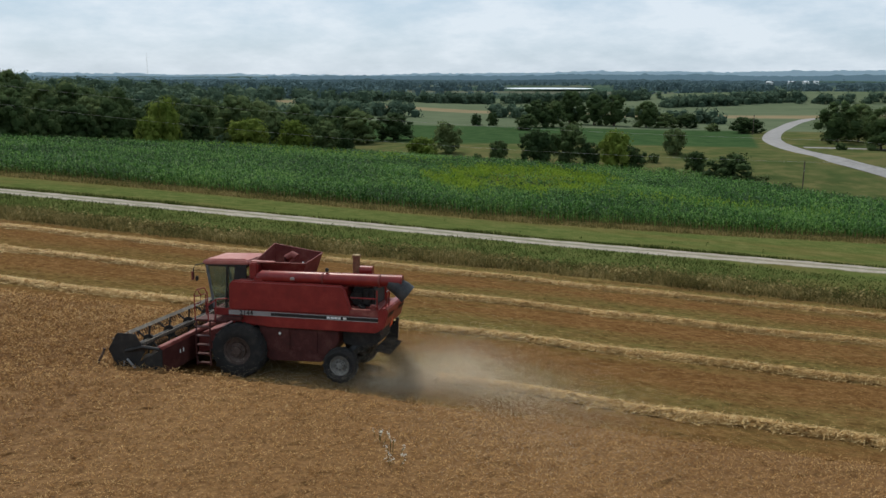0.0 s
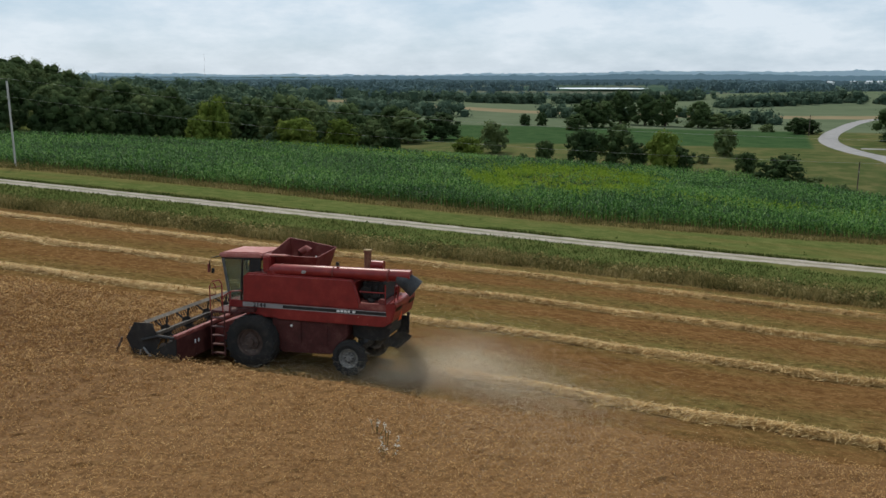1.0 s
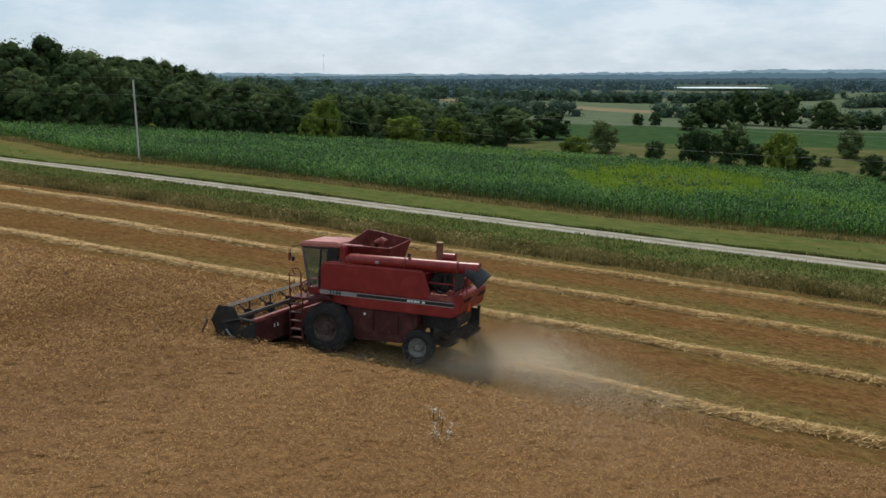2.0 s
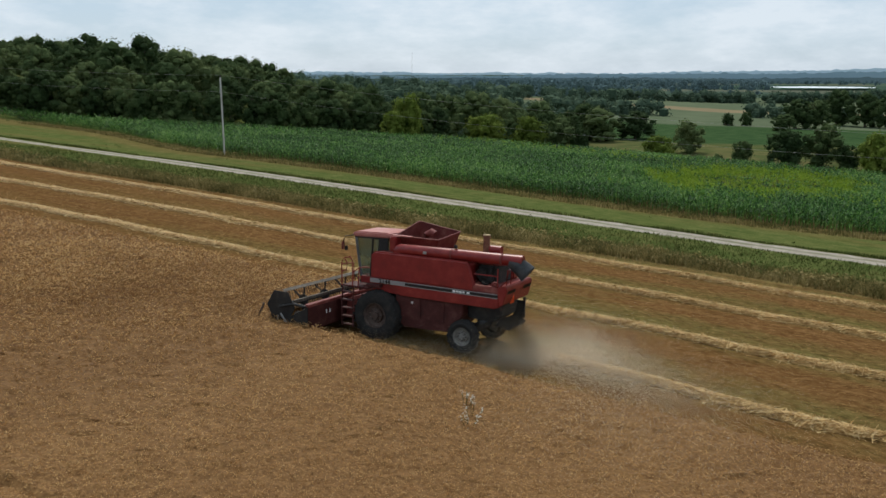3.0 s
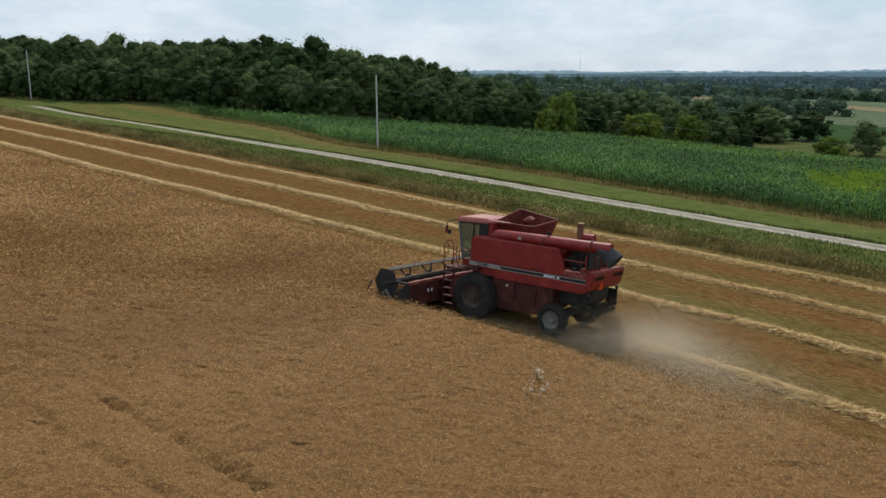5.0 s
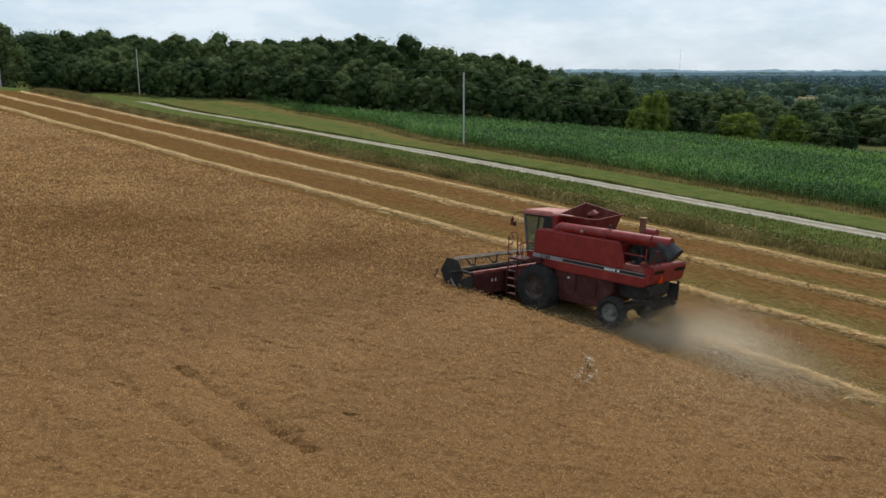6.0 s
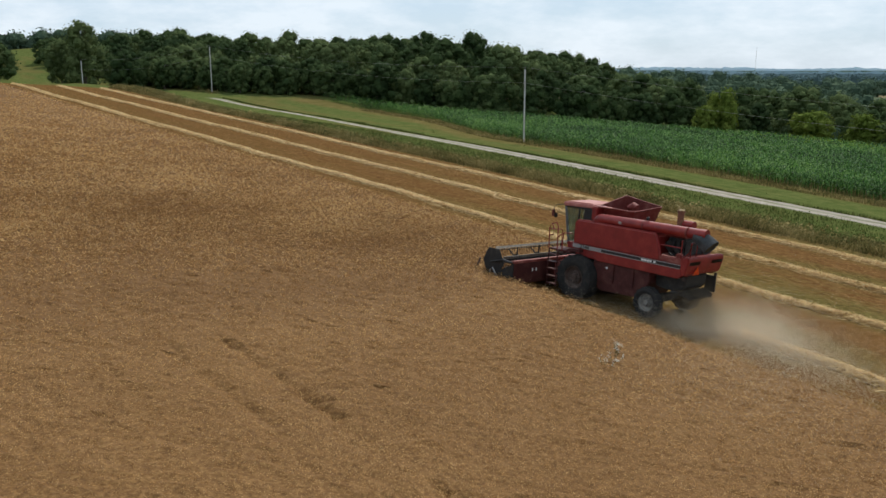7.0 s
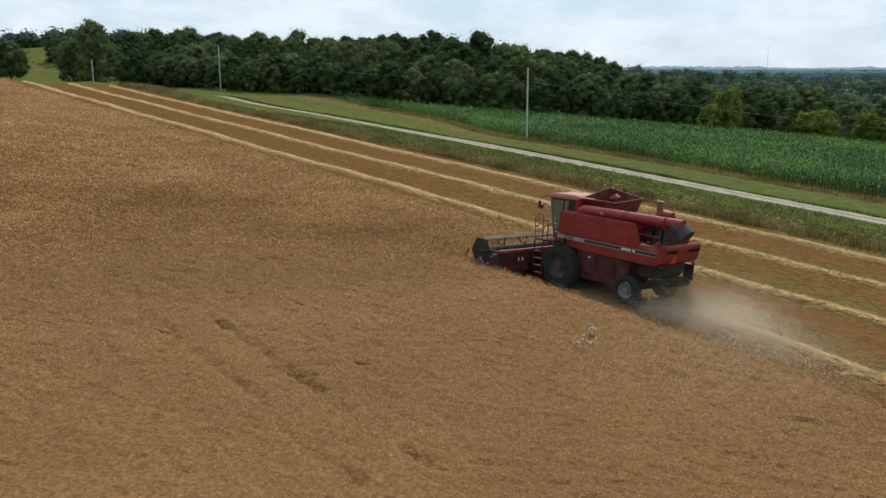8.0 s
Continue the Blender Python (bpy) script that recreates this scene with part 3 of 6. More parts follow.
def build_verge():
    """Tall dry grass on the field edge, rough green grass to the lane and beyond it, dry weeds before the corn."""
    def strip(name, y0, y1, n, h, w, mat, label, x0=-128, x1=62, lean=0.4, line=None):
        px, py = rng.uniform(x0, x1, n), rng.uniform(y0, y1, n)
        py = py + 0.28 * np.sin(px * 0.15) + rng.normal(0, 0.2, n)
        if line is not None:
            py = py + line(px)
        keep = np.abs(py - lane_y(px)) > 1.55
        px, py = px[keep], py[keep]
        clump = 0.5 + 0.3 * np.sin(px * 0.9 + 2 * np.sin(px * 0.23)) * np.sin(py * 1.7 + px * 0.4) + 0.28 * np.sin(px * 0.31 + np.sin(px * 0.083) * 3)
        hh = h * (0.55 + 0.75 * np.clip(clump, 0, 1.1))
        ob = blades(name, px, py, hh, w, mat, lean)
        return tagged(ob, label, "grass", kind="stuff")
    strip("tall_grass", 22.8, 25.6, 90000, 0.5, 0.022, M_DRYGRASS, "tall dry tan grass along the field edge", lean=1.0)
    strip("green_undergrowth", 23.6, 26.6, 40000, 0.36, 0.035, M_GRASS, "tall rough green grass behind the field edge", lean=0.9)
    strip("ditch_grass", 26.3, 34.4, 70000, 0.17, 0.032, M_GRASS, "rough green grass in the shallow ditch", lean=0.8)
    strip("dry_heads", 22.8, 25.9, 12000, 0.66, 0.015, M_DRYGRASS, "pale dry seed heads over the field edge", lean=0.5)
    strip("lane_edge_grass", 1.6, 1.95, 22000, 0.24, 0.03, M_GRASS, "dark green grass along the lane's edge", lean=0.3, line=lane_y)
    strip("field_edge_weeds", -3.2, 0.2, 30000, 0.3, 0.04, M_DRYGRASS, "dry tan weeds at the corn field's edge", x0=-112, line=corn_front)


def in_corn(x, y):
    left = np.interp(y, [51, 64, 68, 72, 78, 84, 90, 97, 108, 125, 150], [-127, -127, -119, -111, -102, -95, -87, -80, -73, -66, -48])
    right = np.interp(y, [51, 95, 120, 150], [90, 70, 46, 33])
    far = np.interp(x, [-60, -40, -10, 30, 50], [128, 143, 152, 150, 128])
    return (y > corn_front(x) + 0.2) & (y < far) & (x > left) & (x < right)


def build_corn():
    """Rows of corn plants: each a stalk with arching leaves."""
    row = np.arange(50.5, 156, 0.76)
    px, py = [], []
    for k, y in enumerate(row):
        x = np.arange(-128, 90, 0.34 + 0.0035 * (y - 51)) + rng.uniform(0, 0.3)
        px.append(x + rng.normal(0, 0.06, len(x)))
        py.append(np.full(len(x), y) + rng.normal(0, 0.05, len(x)))
    px, py = np.concatenate(px), np.concatenate(py)
    keep = in_corn(px, py)
    # only what the walk can see: ahead of the far side of the lane
    keep &= px < 8 + 0.42 * (py + 24.7) + 14
    # a wet hollow where the crop is thin, and a grassy strip that drains it
    e = np.hypot((px + 0.5 - 0.08 * (py - 104)) / 13.5, (py - 104) / 37) + 0.12 * np.sin(px * 0.7 + py * 0.3) + rng.normal(0, 0.06, len(px))
    drain = np.exp(-((py - 143 + 1.2 * np.sin(px * 0.3)) / 2.2) ** 2) * smooth(12, 20, px)
    keep &= rng.uniform(0, 1, len(px)) > 0.55 * np.clip((0.8 - e) / 0.2, 0, 1) + 0.9 * drain
    px, py, e = px[keep], py[keep], e[keep]
    n = len(px)
    pz = terrain(px, py)
    hollow = np.clip((1.1 - e) / 0.25, 0, 1) - 0.45 * np.clip((0.75 - e) / 0.3, 0, 1) + 0.4 * np.exp(-(((px - 22) / 14) ** 2 + ((py - 76) / 6) ** 2)) + 0.3 * np.exp(-(((px + 40) / 28) ** 2 + ((py - 125) / 10) ** 2))
    h = (1.6 + 0.12 * np.sin(px * 0.11) * np.sin(py * 0.13) + rng.normal(0, 0.12, n)) * np.interp(e, [0.3, 0.75, 1.05], [0.28, 0.5, 1.0])
    tris = []
    L = 6
    for k in range(L):
        a = rng.uniform(0, 2 * np.pi, n)
        zb = pz + h * (0.2 + 0.74 * k / (L - 1)) * rng.uniform(0.85, 1.0, n)
        ln = rng.uniform(0.45, 0.8, n) * (1 - 0.3 * k / L)
        w = 0.055 + 0.0007 * (py - 51)
        d = np.stack([np.cos(a), np.sin(a)], -1)
        s = np.stack([-np.sin(a), np.cos(a)], -1) * w[:, None]
        c0 = np.stack([px, py], -1)
        mid = c0 + d * (ln * 0.5)[:, None]
        tip = c0 + d * ln[:, None]
        rise = ln * rng.uniform(0.2, 0.75, n)
        v = lambda p, z: np.concatenate([p, z[:, None]], -1)
        A, B, C, D = v(c0, zb), v(mid - s, zb + rise), v(mid + s, zb + rise), v(tip, zb + rise - ln * rng.uniform(-0.1, 0.55, n))
        tris.append(np.stack([A, B, C], 1))
        tris.append(np.stack([C, B, D], 1))
    # stalk
    st = np.stack([np.stack([px - 0.02, py, pz], -1), np.stack([px + 0.02, py, pz], -1), np.stack([px, py, pz + h * 1.05], -1)], 1)
    tris.append(st)
    is_pale = np.tile(rng.uniform(0, 1, n) < np.clip(hollow, 0, 0.97), len(tris))
    co = np.concatenate(tris)
    ob = tri_mesh("corn_crop", co[~is_pale], M_CORN)
    tagged(ob, "dense rows of tall dark green corn plants", "corn", kind="stuff")
    p = tri_mesh("pale_plants", co[is_pale], M_CORNPALE, ob)
    tagged(p, "stunted yellow-green corn in a wet hollow", kind="stuff")
    return n


build_wheat()
for k, yc in enumerate(WINDROWS):
    build_windrow(yc, 6.2 if k == 0 else -124, 52)
build_stubble()
build_verge()
build_corn()


# ---------------------------------------------------------------- trees
M_LEAF = material("dark_green_leaves", [(0.03, 0.052, 0.02), (0.06, 0.092, 0.033), (0.12, 0.155, 0.06)], 0.35, 3.0, 0.85, 0.0, per="object", translucent=0.25, spec=0.04)
M_LEAFPALE = material("yellow_green_leaves", [(0.06, 0.09, 0.016), (0.12, 0.165, 0.028), (0.2, 0.24, 0.05)], 0.25, 2.0, 0.85, 0.0, per="object", translucent=0.3, spec=0.04)
# Leaf greens lightened and blued: valley haze is in the colour.
M_LEAFFAR = material("hazed_woodland_leaves", [(0.042, 0.07, 0.046), (0.066, 0.104, 0.068), (0.1, 0.143, 0.09)], 0.02, 0.3, 0.9, 0.0, per="island", translucent=0.2, spec=0.03)


def _core_ball(*s):
    out = []
    for ax in range(3):
        for sg in (-1.0, 1.0):
            for a in range(len(s) - 1):
                for b in range(len(s) - 1):
                    q = []
                    for da, db in ((0, 0), (1, 0), (1, 1), (0, 1)):
                        v = np.zeros(3)
                        v[ax], v[(ax + 1) % 3], v[(ax + 2) % 3] = sg, s[a + da], s[b + db]
                        q.append(v / np.linalg.norm(v))
                    out.append(q)
    return np.array(out)


CORE_BALL, FAR_BALL = _core_ball(-1.0, 0.0, 1.0), _core_ball(-1.0, 1.0)


def round_core(c, r, v):
    """A small lumpy quad ball that closes the heart of a clump."""
    k = 0.72 + 0.15 * np.sin(5 * v[..., 0] + 3 * c[0]) * np.sin(4 * v[..., 1] + c[1]) + 0.08 * np.sin(6 * v[..., 2] + c[2])
    return np.array(c) + v * (r * k)[..., None]


def leaf_cloud(centres, radii, per, size, seed, flat=0.85, core=CORE_BALL):
    """Leaf sprays over lumpy clumps, facing outwards, with gaps and stray sprays at the skin, as quads."""
    g = np.random.default_rng(seed)
    out = []
    for c, r in zip(centres, radii):
        n = max(6, int(per * r * r))
        d = g.normal(0, 1, (n, 3))
        d /= np.linalg.norm(d, axis=1)[:, None]
        lump = 1 + 0.16 * np.sin(5 * d[:, 0] + 3 * c[0]) * np.sin(4 * d[:, 1] + c[1]) + 0.1 * np.sin(6 * d[:, 2] + c[2])
        p = np.array(c) + d * (r * lump * g.uniform(0.66, 1.16, n))[:, None] * np.array([1, 1, flat])
        nrm = d + g.normal(0, 0.45, (n, 3)) + np.array([0, 0, 0.3])
        nrm /= np.linalg.norm(nrm, axis=1)[:, None]
        t = np.cross(nrm, g.normal(0, 1, (n, 3)))
        t /= np.linalg.norm(t, axis=1)[:, None]
        b = np.cross(nrm, t)
        s = (size * g.uniform(0.5, 1.35, n))[:, None]
        out.append(np.stack([p - t * s, p - b * s * 0.6 + t * s * 0.15, p + t * s, p + b * s * 0.65], 1))
        if core is not None:
            out.append(round_core(c, r * flat, core))
    return np.concatenate(out)


M_WEED = material("coarse_green_weeds", [(0.035, 0.06, 0.014), (0.075, 0.105, 0.026), (0.15, 0.165, 0.05)], 0.5, 4, 0.85, 0.0, per="island", translucent=0.25, spec=0.05)


def build_weed_clumps():
    """Lumpy coarse weeds along the field edge, the ditch, the lane and round the poles."""
    g = np.random.default_rng(17)
    cs, rs = [], []
    for n, y0, y1, r0, r1 in ((420, 23.8, 26.4, 0.25, 0.5), (240, 26.6, 33.8, 0.1, 0.24), (40, 39.0, 47.5, 0.08, 0.18), (220, -2.5, 0.4, 0.15, 0.32)):
        for _ in range(n):
            x, y, r = g.uniform(-120, 45), g.uniform(y0, y1), g.uniform(r0, r1)
            y = y + float(corn_front(x)) if y0 < 0 else y
            if abs(y - float(lane_y(x))) < 2:
                continue
            if math.sin(x * 0.35) + math.sin(x * 0.11 + 1) + g.normal(0, 0.6) < -0.4:
                continue
            cs.append((x, y, ground_z(x, y) + r * 0.5))
            rs.append(r)
    for px, py, _ in ((-53.4, 48.8, 0), (-141.5, 47.4, 0)):
        for _ in range(12):
            r = g.uniform(0.2, 0.5)
            x, y = px + g.normal(0, 1.4), py + g.normal(0, 0.7)
            cs.append((x, y, ground_z(x, y) + r * 0.5))
            rs.append(r)
    ob = tri_mesh("weed_clumps", leaf_cloud(cs, rs, 230, 0.08, 5, core=None), M_WEED, None, 4)
    tagged(ob, "coarse olive-green weeds along field edge and ditch", "weeds", kind="stuff")
    cs, rs = [], []
    for _ in range(1500):
        x, y, r = g.uniform(-122, 45), g.normal(24.4, 0.8), g.uniform(0.25, 0.6)
        cs.append((x, y, ground_z(x, y) + r * 0.55))
        rs.append(r)
    for px, py in ((-53.4, 48.8), (-141.5, 47.4)):             # left standing round the poles
        for _ in range(26):
            x, y, r = px + g.normal(0, 1.8), py + g.normal(-0.4, 0.6), g.uniform(0.25, 0.55)
            cs.append((x, y, ground_z(x, y) + r * 0.5))
            rs.append(r)
    ob = tri_mesh("dry_grass_tufts", leaf_cloud(cs, rs, 140, 0.085, 6, core=None), M_DRYGRASS, None, 4)
    tagged(ob, "lumpy tan grass tufts along the field edge", "grass", kind="stuff")


build_weed_clumps()


def limb(bm, a, b, r0, r1, sides=6):
    a, b = Vector(a), Vector(b)
    d = (b - a).normalized()
    u = d.cross(Vector((0.31, 0.93, 0.2))).normalized()
    v = d.cross(u)
    rings = []
    for p, r in ((a, r0), (b, r1)):
        rings.append([bm.verts.new(p + (u * math.cos(k * 2 * math.pi / sides) + v * math.sin(k * 2 * math.pi / sides)) * r) for k in range(sides)])
    for k in range(sides):
        bm.faces.new((rings[0][k], rings[0][(k + 1) % sides], rings[1][(k + 1) % sides], rings[1][k]))
    bm.faces.new(rings[1])


def make_tree(name, height, width, seed, leaf, low=0.12, clumps=22, label="", per=34, size=0.3):
    """A broadleaf tree: trunk, limbs and an uneven crown of leaf sprays. Stands at the origin until placed."""
    g = np.random.default_rng(seed)
    top = new(name)
    centres, radii = [], []
    for k in range(clumps):
        u = (k + 0.5) / clumps
        zz = height * (low + (0.86 - low) * u ** 0.8)
        reach = width * 0.5 * math.sqrt(max(0.05, 1 - (1.6 * (u - 0.38)) ** 2)) * g.uniform(0.45, 0.86)
        ang = k * 2.4 + g.uniform(-0.5, 0.5)
        r = width * g.choice([0.1, 0.13, 0.16, 0.2], p=[0.25, 0.3, 0.25, 0.2]) * g.uniform(0.9, 1.15)
        centres.append((reach * math.cos(ang), reach * math.sin(ang), min(zz, height - r * 0.8)))
        radii.append(r)
    for u in (0.25, 0.5, 0.7):                       # the shaded heart of the crown
        centres.append((g.uniform(-0.3, 0.3), g.uniform(-0.3, 0.3), height * (low + (0.8 - low) * u)))
        radii.append(width * 0.26)
    bm = bmesh.new()
    limb(bm, (0, 0, -0.3), (0.1, 0, height * 0.35), 0.022 * height + 0.06, 0.016 * height)
    limb(bm, (0.1, 0, height * 0.35), (0, 0.1, height * 0.85), 0.016 * height, 0.03)
    for c in centres[::2]:
        limb(bm, (0.05, 0.05, min(c[2] * 0.75, height * 0.7)), c, 0.007 * height, 0.02, 5)
    me = bpy.data.meshes.new("trunk")
    bm.to_mesh(me)
    bm.free()
    me.materials.append(M_TRUNK)
    trunk = new("trunk", me)
    trunk.parent = top
    crown = tri_mesh("crown", leaf_cloud(centres, radii, per, size, seed), leaf, top, 4)
    tagged(top, label, "tree")
    return top


OAK = [make_tree("tree", 10, 8.5, 11 + k, M_LEAF, 0.04, 34, "dark green broadleaf tree in full summer leaf", 34, 0.21) for k in range(6)]
TALL = make_tree("tree", 13, 7.5, 31, M_LEAF, 0.04, 26, "tall dark cottonwood above the wood's edge", 46, 0.27)
PALE = [make_tree("tree", 7, 7.5, 41 + k, M_LEAFPALE, 0.06, 22, "yellow-green bushy tree at the corn field's edge", 42, 0.27) for k in range(2)]
DARK = [make_tree("tree", 7, 7, 51 + k, M_LEAF, 0.05, 22, "dark green bushy tree at the corn field's edge", 42, 0.27) for k in range(3)]
BUSH = [make_tree("bush", 3, 4, 61 + k, M_LEAF, 0.02, 14, "low dark green bush in the meadow", 60, 0.2) for k in range(2)]
used = set()


def plant(model, x, y, h, w, base_h, base_w, turn, group=""):
    m = pose(x, y, ground_z(x, y) - 0.1, 0, 0, turn) @ Matrix.Diagonal((w / base_w, w / base_w, h / base_h, 1))
    if model.name not in used:
        used.add(model.name)
        ob = model
        ob.matrix_basis = m
    else:
        ob = copy_thing(model, Matrix())
        ob.matrix_basis = m
    if group:
        ob["group"] = group
    return ob


# trees along the far side of the corn: x, y, height, width, pale or dark
EDGE = [(-61, 137, 6.2, 8.5, 1), (-54, 143, 6.7, 7.4, 1), (-49, 147, 7.3, 8.7, 0), (-44, 148, 5.5, 4.2, 0), (-28, 151, 4.9, 6.7, 1), (-27, 176, 7.7, 7.7, 0),
        (-12, 157, 5.1, 4.4, 0), (-4, 159, 7.7, 8.1, 0), (3, 163, 8.7, 9.0, 0), (8, 160, 5.2, 4.8, 0), (13, 155, 8.2, 7.0, 1), (17, 155, 5.3, 5.8, 0),
        (27, 180, 6.3, 5.6, 0), (30, 160, 4.3, 5.0, 0), (35, 144, 6.1, 9.3, 0)]
for k, (x, y, h, w, pale) in enumerate(EDGE):
    src = (PALE if pale else DARK)[k % (2 if pale else 3)]
    plant(src, x, y, h * 1.08, w * 1.1, 7, 7.5 if pale else 7, 57 * k, "trees along the corn field")
for k, (x, y, h, w) in enumerate([(-20, 154, 1.9, 2.8), (-17, 158, 2.1, 2.6), (-39, 301, 4.8, 5.5), (-33, 302, 5.7, 5), (41, 145, 2.3, 4.4), (45, 140, 1.8, 3.2), (70, 203, 2, 4),
                                  (75, 238, 2.2, 5), (48, 283, 3, 5.5), (22, 168, 2.4, 3.2), (-2, 150, 1.8, 3), (24, 152, 2, 3.4)]):
    plant(BUSH[k % 2], x, y, h, w, 3, 4, 71 * k, "bushes in the meadow")
# trees across the meadow
for k, (x, y, h, w) in enumerate([(-58, 205, 9.3, 13.1), (-51, 217, 8.7, 13.6), (-17, 274, 5.9, 8.2), (-15, 294, 10.9, 12), (-9, 298, 10, 11), (-4, 325, 13.6, 11.9), (6, 318, 12.5, 12),
                                  (14, 313, 13, 12), (26, 305, 10.5, 10.1), (33, 304, 6, 10), (41, 305, 5.6, 10), (56, 272, 5.6, 8), (60, 275, 5, 8),
                                  (75, 227, 12.5, 12.4), (83, 236, 11.6, 11.0), (80, 205, 11.4, 9.8), (92, 222, 12, 11)]):
    plant(OAK[k % 6], x, y, h * 1.05, w * 1.05, 10, 8.5, 63 * k, "trees across the meadow")


def build_wood():
    """The wood on the hill beyond the corn and the lane."""
    g = np.random.default_rng(5)
    spots = []
    # a closed front along the corn's edge and up the lane
    front = [(-172, 36), (-150, 41), (-140, 48), (-133, 55), (-130, 64), (-121, 70), (-112, 74), (-104, 80), (-95, 86), (-87, 92), (-80, 99), (-74, 109), (-71, 125), (-66, 138)]
    for (ax, ay), (bx, by) in zip(front[:-1], front[1:]):
        n = int(math.hypot(bx - ax, by - ay) / 3.4)
        for k in range(n):
            u = k / n
            spots.append((ax + (bx - ax) * u + g.uniform(-1.2, 1.2) - 3, ay + (by - ay) * u + g.uniform(-1.2, 1.2) + 2, g.uniform(6.0, 9.0) * (0.85 if ax < -125 else 1.0)))
    tries = 0
    while len(spots) < 205 and tries < 9000:
        tries += 1
        x, y = g.uniform(-250, -60), g.uniform(36, 230)
        edge = np.interp(x, [-172, -150, -140, -133, -118, -105, -95, -87, -80, -74, -66, -55], [36, 41, 48, 56, 74, 80, 86, 92, 99, 109, 138, 190])
        if y < edge + 4:
            continue
        far = y - edge
        if g.uniform() > math.exp(-far / 75):
            continue
        if min((x - a) ** 2 + (y - b) ** 2 for a, b, _ in spots) < 24:
            continue
        spots.append((x, y, (g.uniform(8.5, 12.5) + 0.8 * math.exp(-((x + 120) / 25) ** 2)) * (0.82 if x < -135 else 1.0)))
    for (ax, ay), (bx, by) in zip(front[:6], front[1:7]):          # a second, lower row closes the front
        n = int(math.hypot(bx - ax, by - ay) / 3.0)
        for k in range(n):
            u = (k + 0.5) / n
            spots.append((ax + (bx - ax) * u - 4 + g.uniform(-1, 1), ay + (by - ay) * u + 5 + g.uniform(-1, 1), g.uniform(6.0, 8.0)))
    for k, (x, y, h) in enumerate(spots):
        # the wood is lower where the hill runs out into the valley
        shoulder = (x - 11) + 0.84 * (y + 25)
        h = h if shoulder < -4 else min(h, max(4.0, 8.4 + g.uniform(-1, 0.4) - ground_z(x, y)))
        plant(OAK[k % 6], x, y, h, h * g.uniform(0.78, 1.0), 10, 8.5, g.uniform(0, 360), "trees of the wood")
    # the ridge behind: its treetops against the sky
    for row, (dist, lower) in enumerate(((262, 0.0), (250, 1.6), (238, 3.4))):
        az = 38.4 + 0.4 * row
        while az < 73:
            az += g.uniform(0.75, 1.45)
            d = dist + g.uniform(-5, 5)
            x, y = 18 - d * math.sin(radians(az)), -25 + d * math.cos(radians(az))
            top = 9 + (float(ridge_top(az)) - 9) * d / 262 - lower + g.uniform(-0.5, 0.5)
            h = min(14.0, max(6.5, top - ground_z(x, y)))
            if h > top - ground_z(x, y) + 0.5:
                continue
            plant(OAK[(row + int(az * 7)) % 6], x, y, h, h * g.uniform(0.8, 1.05), 10, 8.5, g.uniform(0, 360), "trees of the wood")
    plant(PALE[0], -69, 118, 9.6, 6.4, 7, 7.5, 25, "trees of the wood")
    plant(PALE[1], -70, 113, 6.0, 5.0, 7, 7.5, 140, "trees of the wood")
    plant(TALL, -162, 29, 15.5, 8, 13, 7.5, 40, "trees of the wood")
    for x, y, h, w in ((-168, 26, 10, 7), (-155, 35, 9, 8), (-178, 32, 9, 8), (-158, 12, 8, 8), (-163, 8, 9, 8), (-170, 10, 8, 8)):
        plant(OAK[int(h) % 6], x, y, h, w, 10, 8.5, 30 * h, "trees of the wood")


build_wood()


# Haze of the distance is put into these pale blue-greens.
M_LEAFHAZED = material("haze_blue_woodland", [(0.075, 0.122, 0.128), (0.1, 0.15, 0.155), (0.125, 0.18, 0.178)], 0.01, 0.2, 0.9, 0.0, translucent=0.1, spec=0.0)


